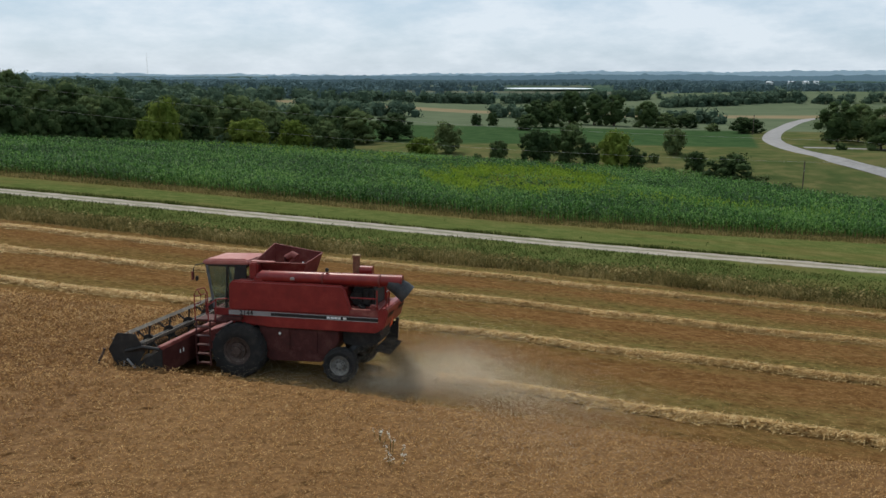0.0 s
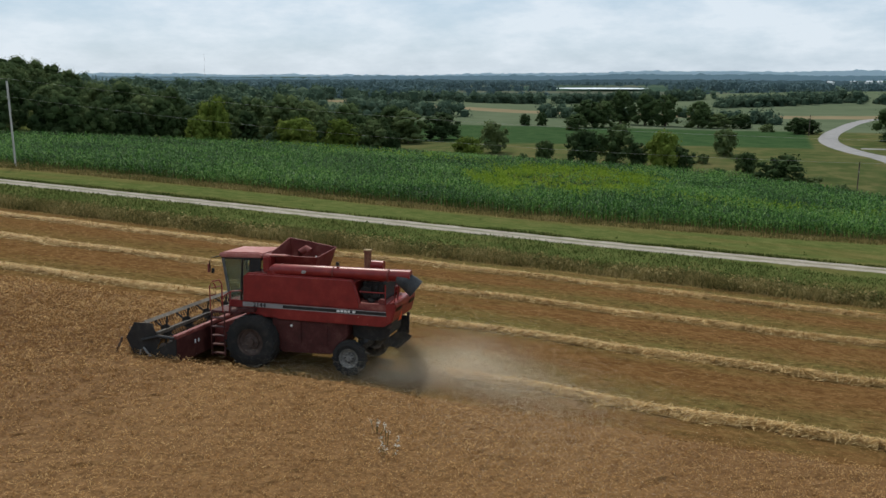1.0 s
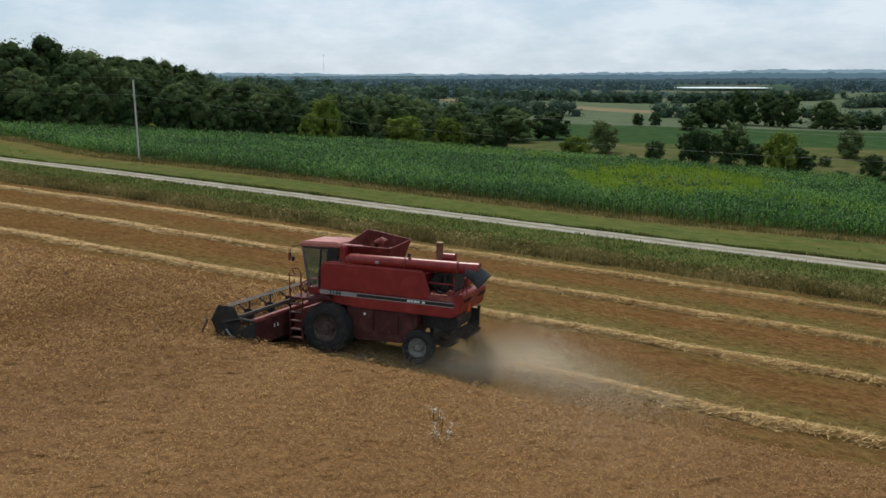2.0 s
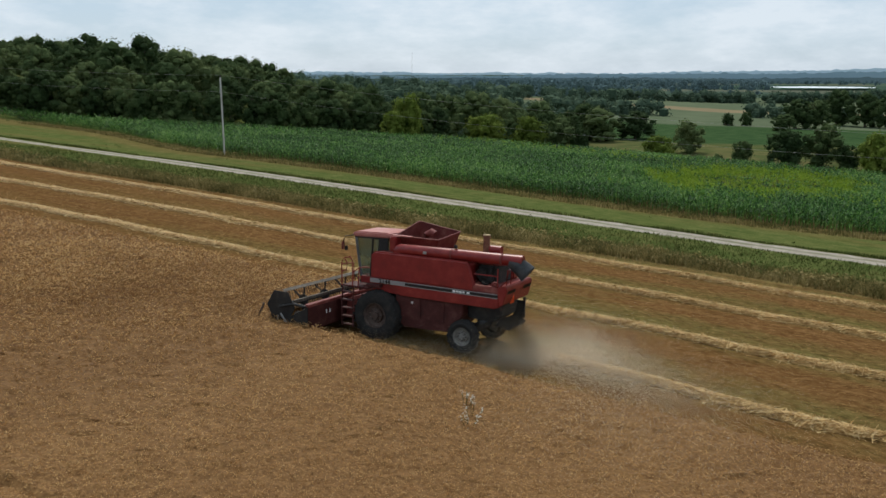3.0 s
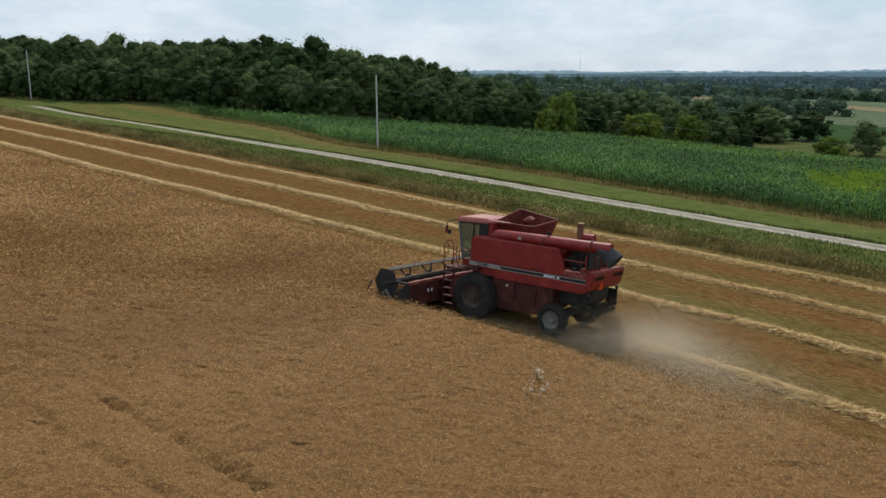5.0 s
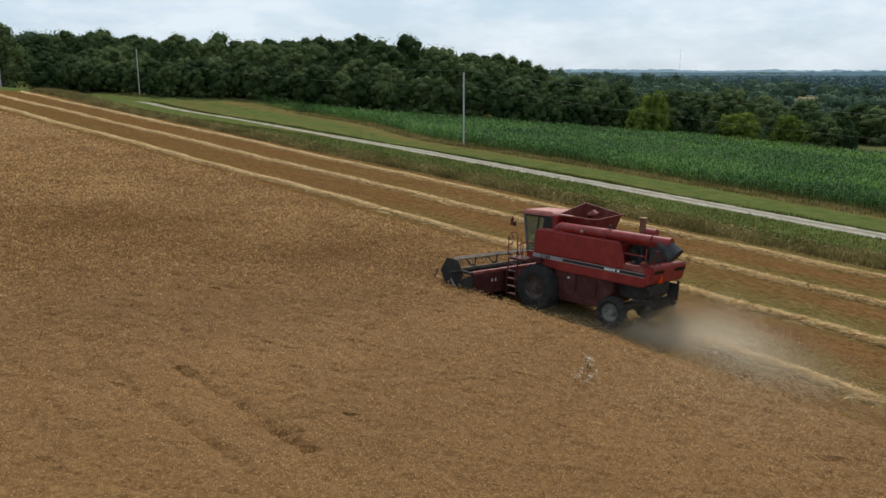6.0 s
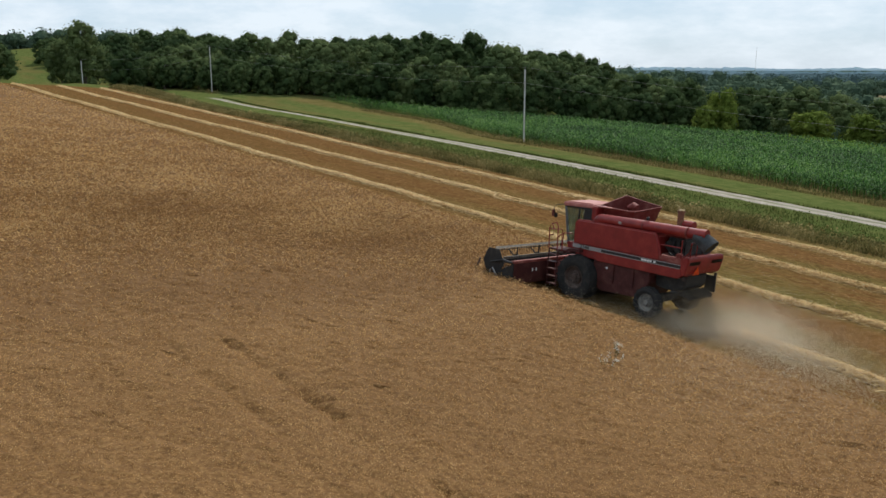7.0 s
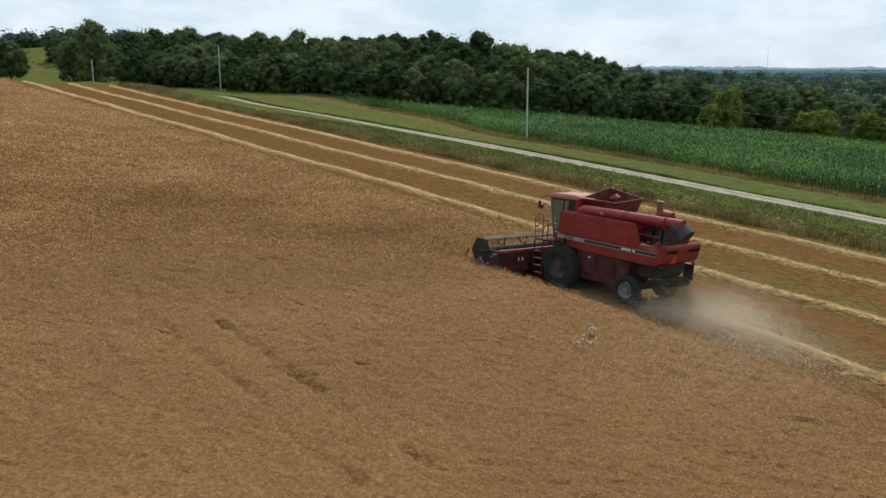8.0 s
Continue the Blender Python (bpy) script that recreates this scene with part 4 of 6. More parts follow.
def build_far_woods():
    """Woods across the valley, too far to pick apart: ragged crowns in belts and blocks."""
    g = np.random.default_rng(9)
    near, far = ([], []), ([], [])

    def tree_at(store, x, y, r):
        z = ground_z(x, y) - 0.25 * r
        for k in range(2):
            q = r * g.uniform(0.65, 0.9)
            store[0].append((x + g.normal(0, 0.5) * r, y + g.normal(0, 0.5) * r, z + r * (0.55 + 0.6 * k)))
            store[1].append(q)

    def block(store, n, x0, x1, y0, y1, r, skip=None):
        k = 0.0
        while k < n:
            x, y = g.uniform(x0, x1), g.uniform(y0, y1)
            if skip and skip(x, y):
                k += 0.15
                continue
            k += 1
            tree_at(store, x, y, g.uniform(*r))

    def belt(store, ax, ay, bx, by, n, r, wide=4.0):
        for _ in range(n):
            u = g.uniform()
            tree_at(store, ax + (bx - ax) * u, ay + (by - ay) * u + g.normal(0, wide), g.uniform(*r))
    block(near, 150, -150, -62, 165, 290, (3, 4.6), lambda x, y: x > -70 - 0.2 * (y - 165))
    block(near, 230, -420, -120, 240, 480, (4, 6.5))
    belt(near, -120, 330, -75, 350, 26, (3.5, 5))
    belt(near, -62, 560, 45, 585, 80, (3.5, 5.5))
    belt(near, -150, 520, -66, 548, 54, (3.5, 5.5))
    belt(near, 45, 520, 135, 560, 80, (3.5, 5.5))
    belt(near, 130, 540, 200, 545, 26, (3, 5))
    belt(near, -40, 370, 10, 372, 14, (3.5, 5))
    belt(near, 20, 352, 58, 345, 12, (3, 4.5))
    belt(near, -345, 5, -335, 130, 120, (3.4, 4.8), 8.0)
    block(far, 430, -720, -170, 480, 900, (5, 8))
    block(far, 560, -1150, -60, 850, 1350, (6, 10), lambda x, y: math.sin(x / 120) + math.sin(y / 60 + 1) < -0.6)
    block(far, 380, -60, 700, 950, 1420, (6, 10), lambda x, y: y < 1100 and math.sin(x / 110) < 0.5)
    block(far, 130, -520, 160, 1640, 1800, (4, 6.5))
    keep = [k for k, q in enumerate(far[0]) if not (650 < q[1] < 1620 and -0.125 < (q[0] - 12) / (q[1] + 25) < 0.006)]
    far = ([far[0][k] for k in keep], [far[1][k] for k in keep])
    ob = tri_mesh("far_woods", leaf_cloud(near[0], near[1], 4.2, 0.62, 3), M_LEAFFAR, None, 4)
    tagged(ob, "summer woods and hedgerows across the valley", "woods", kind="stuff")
    ob = tri_mesh("distant_woods", leaf_cloud(far[0], far[1], 0.9, 1.25, 4, core=FAR_BALL), M_LEAFHAZED, None, 4)
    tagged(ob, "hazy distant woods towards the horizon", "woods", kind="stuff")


build_far_woods()


def build_ridge(dist, base, amp, right_rise, stops, label):
    """A far wooded ridge at the horizon, a plain backdrop of the distance with haze put into its colours."""
    az = np.radians(np.linspace(-50, 95, 900))
    x, y = 16 - dist * np.sin(az), -25 + dist * np.cos(az)
    k = az * dist
    top = base + amp * (np.sin(k / 310) + 0.6 * np.sin(k / 140 + 2) + 0.4 * np.sin(k / 67)) + right_rise * smooth(radians(14), radians(-6), az)
    g = np.random.default_rng(int(dist))
    top = top + dist * 0.0014 * np.abs(np.convolve(g.normal(0, 1, len(az)), np.ones(3) / 3, "same"))
    verts = [(a, b, -60.0) for a, b in zip(x, y)] + [(a, b, float(c)) for a, b, c in zip(x, y, top)]
    n = len(az)
    ob = mesh_object("backdrop_ridge", verts, [(i, i + 1, n + i + 1, n + i) for i in range(n - 1)], material("hazed_ridge", stops, 0.004, 0.05, 1.0, 0.0, spec=0.0))
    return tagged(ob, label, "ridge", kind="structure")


# Each ridge further off is painted bluer and paler to imitate haze.
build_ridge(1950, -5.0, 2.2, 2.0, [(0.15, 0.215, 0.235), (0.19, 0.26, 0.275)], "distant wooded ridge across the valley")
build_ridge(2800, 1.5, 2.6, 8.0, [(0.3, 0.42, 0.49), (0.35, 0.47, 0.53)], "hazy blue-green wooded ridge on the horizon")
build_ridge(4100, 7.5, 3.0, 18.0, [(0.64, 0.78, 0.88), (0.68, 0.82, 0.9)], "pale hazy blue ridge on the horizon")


# ---------------------------------------------------------------- power line
def tube(bm, points, r, sides=8, cap=True):
    """A round bar along a line of points."""
    pts = [Vector(p) for p in points]
    rings = []
    for k, p in enumerate(pts):
        d = (pts[min(k + 1, len(pts) - 1)] - pts[max(k - 1, 0)]).normalized()
        u = d.cross(Vector((0, 0, 1)) if abs(d.z) < 0.9 else Vector((1, 0, 0))).normalized()
        v = d.cross(u)
        rings.append([bm.verts.new(p + (u * math.cos(2 * math.pi * j / sides) + v * math.sin(2 * math.pi * j / sides)) * r) for j in range(sides)])
    for a, b in zip(rings[:-1], rings[1:]):
        for j in range(sides):
            bm.faces.new((a[j], a[(j + 1) % sides], b[(j + 1) % sides], b[j]))
    if cap:
        bm.faces.new(rings[0][::-1])
        bm.faces.new(rings[-1])


def part(name, bm, mat, parent, label=""):
    bmesh.ops.recalc_face_normals(bm, faces=bm.faces)
    me = bpy.data.meshes.new(name)
    bm.to_mesh(me)
    bm.free()
    me.materials.append(mat)
    ob = new(name, me)
    ob.parent = parent
    if label:
        ob["label"] = label
    return ob


POLES = [(-53.4, 48.8, 9.0), (-141.5, 47.4, 9.0), (-149.0, 24.6, 4.3), (31.0, 49.0, 9.0)]


def build_pole(x, y, h, wood=None):
    top = new("utility_pole")
    top.location = (x, y, ground_z(x, y))
    bm = bmesh.new()
    tube(bm, [(0, 0, -0.4), (0.01, 0, h * 0.5), (0, 0, h)], 0.105, 10)
    part("pole", bm, wood or M_POLE, top)
    bm = bmesh.new()
    tube(bm, [(0, 0, h), (0, 0, h + 0.28)], 0.05, 8)
    part("insulator", bm, M_DARK, top, "dark ceramic insulator")
    bm = bmesh.new()
    tube(bm, [(0, -0.15, h - 1.75), (0, -0.15, h - 1.5)], 0.06, 8)
    part("wire_bracket", bm, M_STEEL, top, "steel bracket of the neutral wire")
    return tagged(top, "weathered grey wooden utility pole beside the lane", "utility pole", "utility poles")


for p in POLES[:3] + [(47.0, 137.0, 5.8, M_TRUNK), (58.0, 262.0, 6.5, M_TRUNK)]:
    build_pole(*p)
order = [POLES[2], POLES[1], POLES[0], POLES[3], (112, 54, 9)]
for (ax, ay, ah), (bx, by, bh) in zip(order[:-1], order[1:]):
    for dz, sag in ((0.25, 1.0), (-1.6, 1.1)):
        za, zb = ground_z(ax, ay) + ah + dz, ground_z(bx, by) + bh + dz
        bm = bmesh.new()
        tube(bm, [(ax + (bx - ax) * u, ay + (by - ay) * u, za + (zb - za) * u - sag * 4 * u * (1 - u)) for u in np.linspace(0, 1, 17)], 0.0065, 5)
        w = part("power_line", bm, M_POLE, None)
        tagged(w, "thin grey overhead power line strung between poles", "wire", "power lines")


# ---------------------------------------------------------------- lake, country road, far farm, mast
def flat_patch(name, x0, x1, y0, y1, z, mat):
    g = np.random.default_rng(2)
    pts = []
    for k in range(40):
        a = 2 * math.pi * k / 40
        pts.append(((x0 + x1) / 2 + (x1 - x0) / 2 * math.cos(a) * g.uniform(0.9, 1.05), (y0 + y1) / 2 + (y1 - y0) / 2 * math.sin(a) * g.uniform(0.9, 1.05), z))
    return mesh_object(name, pts, [tuple(range(40))], mat)


lake = flat_patch("lake", -141, -8, 1130, 1260, -9.8, M_WATER)
tagged(lake, "bright narrow lake far across the valley", "lake", kind="structure")
M_ROAD = material("grey_asphalt_road", [(0.16, 0.155, 0.15), (0.22, 0.215, 0.21), (0.28, 0.275, 0.265)], 0.5, 9, 0.85, 0.2)


def ribbon(name, points, width, mat, lift=0.12):
    """A road of even width along a bending line, following the ground."""
    pts = [Vector((x, y)) for x, y in points]
    fine = []
    for k in range(len(pts) - 1):
        p0, p1, p2, p3 = pts[max(k - 1, 0)], pts[k], pts[k + 1], pts[min(k + 2, len(pts) - 1)]
        for u in np.linspace(0, 1, 14, endpoint=False):
            fine.append(0.5 * ((2 * p1) + (p2 - p0) * u + (2 * p0 - 5 * p1 + 4 * p2 - p3) * u ** 2 + (3 * p1 - p0 - 3 * p2 + p3) * u ** 3))
    verts, faces = [], []
    for k, q in enumerate(fine):
        d = (fine[min(k + 1, len(fine) - 1)] - fine[max(k - 1, 0)]).normalized()
        n = Vector((-d.y, d.x))
        for s in (-1, -0.5, 0, 0.5, 1):
            x, y = q + n * (width / 2 * s)
            verts.append((x, y, max(ground_z(x, y), ground_z(*q)) + lift + 0.06 * (1 - abs(s)) - (0.25 if abs(s) == 1 else 0)))
        if k:
            for j in range(4):
                o = 5 * (k - 1) + j
                faces.append((o, o + 1, o + 6, o + 5))
    ob = mesh_object(name, verts, faces, mat)
    ob.data.shade_smooth()
    return ob


tagged(ribbon("country_road", [(110, 128), (84, 148), (69, 168), (63, 178), (59, 193), (58, 215), (60, 240), (67, 275), (77, 312), (95, 370), (116, 405), (190, 440)], 7.0, M_ROAD),
       "pale grey asphalt country road curving through meadows", "road", kind="structure")
tagged(ribbon("driveway", [(62, 208), (70, 207.5), (80, 207), (95, 206)], 3.2, M_ROAD), "pale gravel driveway off the country road", "driveway", kind="structure")

M_BARN = material("white_barn_paint", [(0.65, 0.65, 0.63), (0.8, 0.8, 0.78)], 0.4, 4, 0.6, 0.0)
M_BARNROOF = material("pale_metal_roof", [(0.5, 0.52, 0.54), (0.66, 0.68, 0.7)], 0.4, 4, 0.5, 0.0)


def build_barn(x, y, w, d, h):
    top = new("farm_shed")
    top.location = (x, y, ground_z(x, y) + 5)
    bm = bmesh.new()
    bmesh.ops.create_cube(bm, size=1, matrix=Matrix.Translation((0, 0, h / 2 - 2.5)) @ Matrix.Diagonal((w, d, h + 5, 1)))
    part("wall", bm, M_BARN, top)
    bm = bmesh.new()
    v = [bm.verts.new(q) for q in ((-w / 2, -d / 2, h), (w / 2, -d / 2, h), (w / 2, d / 2, h), (-w / 2, d / 2, h), (-w / 2, 0, h + d * 0.25), (w / 2, 0, h + d * 0.25))]
    for f in ((0, 1, 5, 4), (2, 3, 4, 5), (0, 4, 3), (1, 2, 5), (0, 3, 2, 1)):
        bm.faces.new([v[k] for k in f])
    part("roof", bm, M_BARNROOF, top)
    return tagged(top, "white farm shed with pale metal roof on the far ridge", "shed", "far farm sheds")


for x, y, w in ((342, 1845, 13), (384, 1838, 14), (411, 1834, 12), (430, 1830, 9)):
    build_barn(x, y, w, 8, 3)

bm = bmesh.new()
for dx, dy in ((-0.9, -0.5), (0.9, -0.5), (0, 1.0)):
    tube(bm, [(dx, dy, 0), (dx, dy, 78)], 0.12, 5)
for k in range(26):
    z = k * 3
    tube(bm, [(-0.9, -0.5, z), (0.9, -0.5, z + 3)], 0.07, 4)
    tube(bm, [(0.9, -0.5, z), (0, 1.0, z + 3)], 0.07, 4)
mast = part("radio_mast", bm, M_STEEL, None)
mast.location = (-1245, 2128, ground_z(-1245, 2128))
tagged(mast, "thin steel lattice radio mast on the horizon", "radio mast")


# ---------------------------------------------------------------- combine harvester
# Local axes: x to the rear, y to the machine's right, z up; the front axle stands at x = 0.
MID = -0.42                                   # centre line
combine = new("combine_harvester")
combine.matrix_world = pose(0, 0, 0.0, -3.84, 0, 0)
tagged(combine, "dusty red combine harvester with grain header, cutting standing wheat", "combine harvester")


def soften(bm, r, seg=2):
    if r > 0:
        edges = [e for e in bm.edges if len(e.link_faces) == 2 and e.calc_face_angle(0) > 0.5]
        bmesh.ops.bevel(bm, geom=edges, offset=r, segments=seg, affect="EDGES", clamp_overlap=True)


def box(x0, x1, y0, y1, z0, z1, r=0.02, seg=2, bm=None):
    b = bm or bmesh.new()
    t = bmesh.new()
    bmesh.ops.create_cube(t, size=1, matrix=Matrix.Translation(((x0 + x1) / 2, (y0 + y1) / 2, (z0 + z1) / 2)) @ Matrix.Diagonal((x1 - x0, y1 - y0, z1 - z0, 1)))
    soften(t, r, seg)
    join(b, t)
    return b


def join(b, t):
    me = bpy.data.meshes.new("tmp")
    t.to_mesh(me)
    t.free()
    b.from_mesh(me)
    bpy.data.meshes.remove(me)


def prism(profile, y0, y1, r=0.02, seg=2, bm=None):
    """A profile in x and z, drawn out from y0 to y1."""
    b = bm or bmesh.new()
    t = bmesh.new()
    a = [t.verts.new((x, y0, z)) for x, z in profile]
    c = [t.verts.new((x, y1, z)) for x, z in profile]
    t.faces.new(a)
    t.faces.new(c[::-1])
    n = len(profile)
    for k in range(n):
        t.faces.new((a[k], c[k], c[(k + 1) % n], a[(k + 1) % n]))
    bmesh.ops.recalc_face_normals(t, faces=t.faces)
    soften(t, r, seg)
    join(b, t)
    return b


def rod(points, r, sides=8, bm=None):
    b = bm or bmesh.new()
    tube(b, points, r, sides)
    return b


def lathe(profile, sides, centre, bm=None):
    """Turns a profile of (radius, y) round an axle along y through centre (x, z)."""
    b = bm or bmesh.new()
    rings = []
    for r, y in profile:
        if r < 1e-4:
            rings.append([b.verts.new((centre[0], y, centre[1]))])
        else:
            rings.append([b.verts.new((centre[0] + r * math.cos(2 * math.pi * k / sides), y, centre[1] + r * math.sin(2 * math.pi * k / sides))) for k in range(sides)])
    for p, q in zip(rings[:-1], rings[1:]):
        for k in range(sides):
            j = (k + 1) % sides
            if len(p) == 1 and len(q) == 1:
                continue
            if len(p) == 1:
                b.faces.new((p[0], q[k], q[j]))
            elif len(q) == 1:
                b.faces.new((p[k], p[j], q[0]))
            else:
                b.faces.new((p[k], p[j], q[j], q[k]))
    return b


def shade(ob, angle=35):
    ob.data.shade_smooth()
    ob.data.set_sharp_from_angle(angle=radians(angle))
    return ob


def add(name, bm, mat, parent=None, label=""):
    return shade(part(name, bm, mat, parent or combine, label))


def wheel(name, x, z, r, y_out, y_in, rim_r, lugs, rim_mat, label):
    """Tyre with slanting lugs, rim with dished disc, hub and nuts. y_out: outer side."""
    s = 1 if y_in > y_out else -1
    w = abs(y_in - y_out)
    prof = [(rim_r, y_out + s * 0.05), (rim_r + 0.05, y_out + s * 0.015), (rim_r + (r - rim_r) * 0.5, y_out), (r * 0.93, y_out + s * 0.04), (r * 0.975, y_out + s * 0.12),
            (r * 0.975, y_in - s * 0.12), (r * 0.93, y_in - s * 0.04), (rim_r + (r - rim_r) * 0.5, y_in), (rim_r, y_in - s * 0.05)]
    top = new(name)
    top.parent = combine
    if label:
        top["label"] = label
    add("tyre", lathe(prof, 40, (x, z)), M_RUBBER, top, "black rubber tyre with worn lugs")
    for k in range(lugs):
        for side in (0, 1):
            a0 = 2 * math.pi * (k + 0.5 * side) / lugs
            ya, yb = (y_out + s * 0.02, y_out + s * w * 0.52) if side == 0 else (y_in - s * 0.02, y_in - s * w * 0.52)
            da = 0.16
            t = bmesh.new()
            vs = []
            for (aa, yy, ra, rb) in ((a0, ya, r * 0.9, r * 0.985), (a0 + da, yb, r * 0.95, r)):
                for dw in (-0.035, 0.035):
                    for rr in (ra, rb):
                        vs.append(t.verts.new((x + rr * math.cos(aa + dw / r), yy, z + rr * math.sin(aa + dw / r))))
            for f in ((0, 1, 3, 2), (4, 6, 7, 5), (0, 4, 5, 1), (2, 3, 7, 6), (1, 5, 7, 3), (0, 2, 6, 4)):
                t.faces.new([vs[i] for i in f])
            add("tread_lug", t, M_RUBBER, top)
    rim = lathe([(rim_r + 0.01, y_out + s * 0.03), (rim_r + 0.015, y_out + s * 0.06), (rim_r * 0.93, y_out + s * 0.07), (rim_r * 0.88, y_out + s * 0.16), (rim_r * 0.6, y_out + s * 0.2),
                 (rim_r * 0.55, y_out + s * 0.13), (rim_r * 0.3, y_out + s * 0.12), (rim_r * 0.28, y_out + s * 0.05), (0, y_out + s * 0.04)], 28, (x, z))
    rim_ob = add("rim", rim, rim_mat, top, "dusty dished wheel rim")
    for k in range(8):
        a = 2 * math.pi * k / 8
        nut = lathe([(0, y_out + s * 0.09), (0.022, y_out + s * 0.09), (0.022, y_out + s * 0.135)], 6, (x + rim_r * 0.44 * math.cos(a), z + rim_r * 0.44 * math.sin(a)))
        add("wheel_nut", nut, M_DARK, top)
    return top


wheel("drive_wheel", 0.1, 0.88, 0.88, -1.78, -1.06, 0.44, 20, M_RIMRED, "large drive wheel")
wheel("drive_wheel", 0.1, 0.88, 0.88, 0.95, 0.23, 0.44, 20, M_RIMRED, "large drive wheel")
wheel("steering_wheel_rear", 3.41, 0.60, 0.56, -1.66, -1.28, 0.31, 16, M_RIM, "smaller rear wheel with a pale rim")
wheel("steering_wheel_rear", 3.41, 0.60, 0.56, 1.0, 0.62, 0.31, 16, M_RIM, "smaller rear wheel with a pale rim")
b = rod([(3.41, -1.3, 0.6), (3.41, 0.65, 0.6)], 0.09)
box(3.28, 3.54, -1.1, 0.4, 0.62, 0.82, 0.02, 1, b)
add("rear_axle", b, M_DARK)
b = box(-0.08, 0.3, -1.2, 0.4, 0.72, 1.04, 0.03)
add("front_axle", b, M_DARK)

# Grime, plus shade low on the machine put in as a darker red.
M_HULL = material("grimy_shaded_red_paint", [(0.03, 0.009, 0.007), (0.058, 0.012, 0.01), (0.11, 0.045, 0.034)], 2.5, 30, 0.7, 0.1)
# main body: core, side panels, skirts, hull
LEFT, RIGHT = -1.5, 0.68
b = box(-0.2, 3.45, LEFT + 0.1, RIGHT - 0.1, 1.66, 2.98, 0.04)
add("body_core", b, M_RED)
panel = [(-0.25, 2.15), (-0.25, 2.9), (-0.2, 3.03), (-0.08, 3.09), (3.42, 3.09), (3.52, 3.04), (3.74, 2.4), (3.74, 2.15)]
for y0, y1 in ((LEFT, LEFT + 0.16), (RIGHT - 0.16, RIGHT)):
    add("side_panel", prism(panel, y0, y1, 0.05, 3), M_RED, None, "red side panel with rounded top edge")
top_panel = prism([(-0.1, 2.95), (-0.1, 3.05), (3.4, 3.06), (3.4, 2.96)], LEFT + 0.14, RIGHT - 0.14, 0.02)
add("top_cover", top_panel, M_REDDUST, None, "dusty red top cover")
skirt = [(0.95, 1.66), (0.86, 1.84), (0.6, 1.985), (-0.25, 1.985), (-0.25, 2.15), (4.62, 2.15), (4.66, 1.74), (4.5, 1.66)]
for y0, y1 in ((LEFT + 0.005, LEFT + 0.12), (RIGHT - 0.12, RIGHT - 0.005)):
    add("skirt", prism(skirt, y0, y1, 0.02), M_RED)
# stripe with its pale edges
def strip_part(name, x0, x1, z0, z1, mat, y=LEFT - 0.006, label="", thick=0.012):
    return add(name, box(x0, x1, y, y + thick, z0, z1, 0.0), mat, None, label)


strip_part("decal_stripe", -0.25, 1.15, 2.0, 2.145, M_SILVER, label="silver decal stripe")
strip_part("decal_stripe", 1.15, 4.6, 2.025, 2.12, M_BLACK, label="black decal stripe")
strip_part("decal_edge", 1.15, 4.6, 2.12, 2.145, M_SILVER, label="thin silver decal edge")
strip_part("decal_edge", 1.15, 4.6, 2.0, 2.025, M_SILVER, label="thin silver decal edge")
for k, (x0, x1) in enumerate(((2.98, 3.08), (3.1, 3.2), (3.22, 3.32), (3.34, 3.42), (3.5, 3.6))):
    strip_part("decal_mark", x0, x1, 2.04, 2.105, M_WHITE, LEFT - 0.012, "white decal shape", 0.008)


def lettering(text, x, y, z, size, mat, parent):
    cu = bpy.data.curves.new("lettering", "FONT")
    cu.body, cu.size, cu.extrude, cu.align_x, cu.align_y = text, size, 0.003, "LEFT", "CENTER"
    cu.offset, cu.space_character = 0.006, 1.15
    tmp = bpy.data.objects.new("tmp", cu)
    scene.collection.objects.link(tmp)
    me = bpy.data.meshes.new_from_object(tmp.evaluated_get(bpy.context.evaluated_depsgraph_get()))
    bpy.data.objects.remove(tmp)
    me.materials.clear()
    me.materials.append(mat)
    ob = new("model_number", me)
    ob.parent = parent
    ob.matrix_basis = pose(x, y, z, 90, 0, 0)
    ob["label"] = "black model number 2144 on the silver stripe"
    return ob


lettering("2144", 0.12, LEFT - 0.012, 2.07, 0.2, M_BLACK, combine)

hull = [(0.7, 1.7), (0.7, 0.85), (1.05, 0.55), (2.75, 0.6), (3.05, 0.95), (3.3, 1.25), (3.3, 1.7)]
add("threshing_hull", prism(hull, MID - 0.93, MID + 0.93, 0.03), M_HULL, None, "dark dusty red lower hull")
for x0, x1 in ((0.95, 1.72), (1.78, 2.62)):
    add("hull_cover", prism([(x0, 0.92), (x0, 1.62), (x1, 1.62), (x1, 0.92)], MID - 0.965, MID - 0.925, 0.015), M_HULL)
b = box(1.36, 1.44, MID - 1.02, MID - 0.955, 1.42, 1.5, 0.02)
add("side_lamp", b, M_WHITE, None, "small white side lamp")
b = prism([(0.2, 1.95), (-0.3, 1.93), (-0.62, 1.76), (-0.66, 1.66), (-0.25, 1.83), (0.2, 1.84)], LEFT - 0.12, LEFT + 0.2, 0.015)
add("mudguard", b, M_HULL, None, "dusty red mudguard over the drive wheel")
b = prism([(0.2, 1.95), (-0.3, 1.93), (-0.62, 1.76), (-0.66, 1.66), (-0.25, 1.83), (0.2, 1.84)], RIGHT - 0.25, RIGHT + 0.2, 0.015)
add("mudguard", b, M_HULL, None, "dusty red mudguard over the drive wheel")

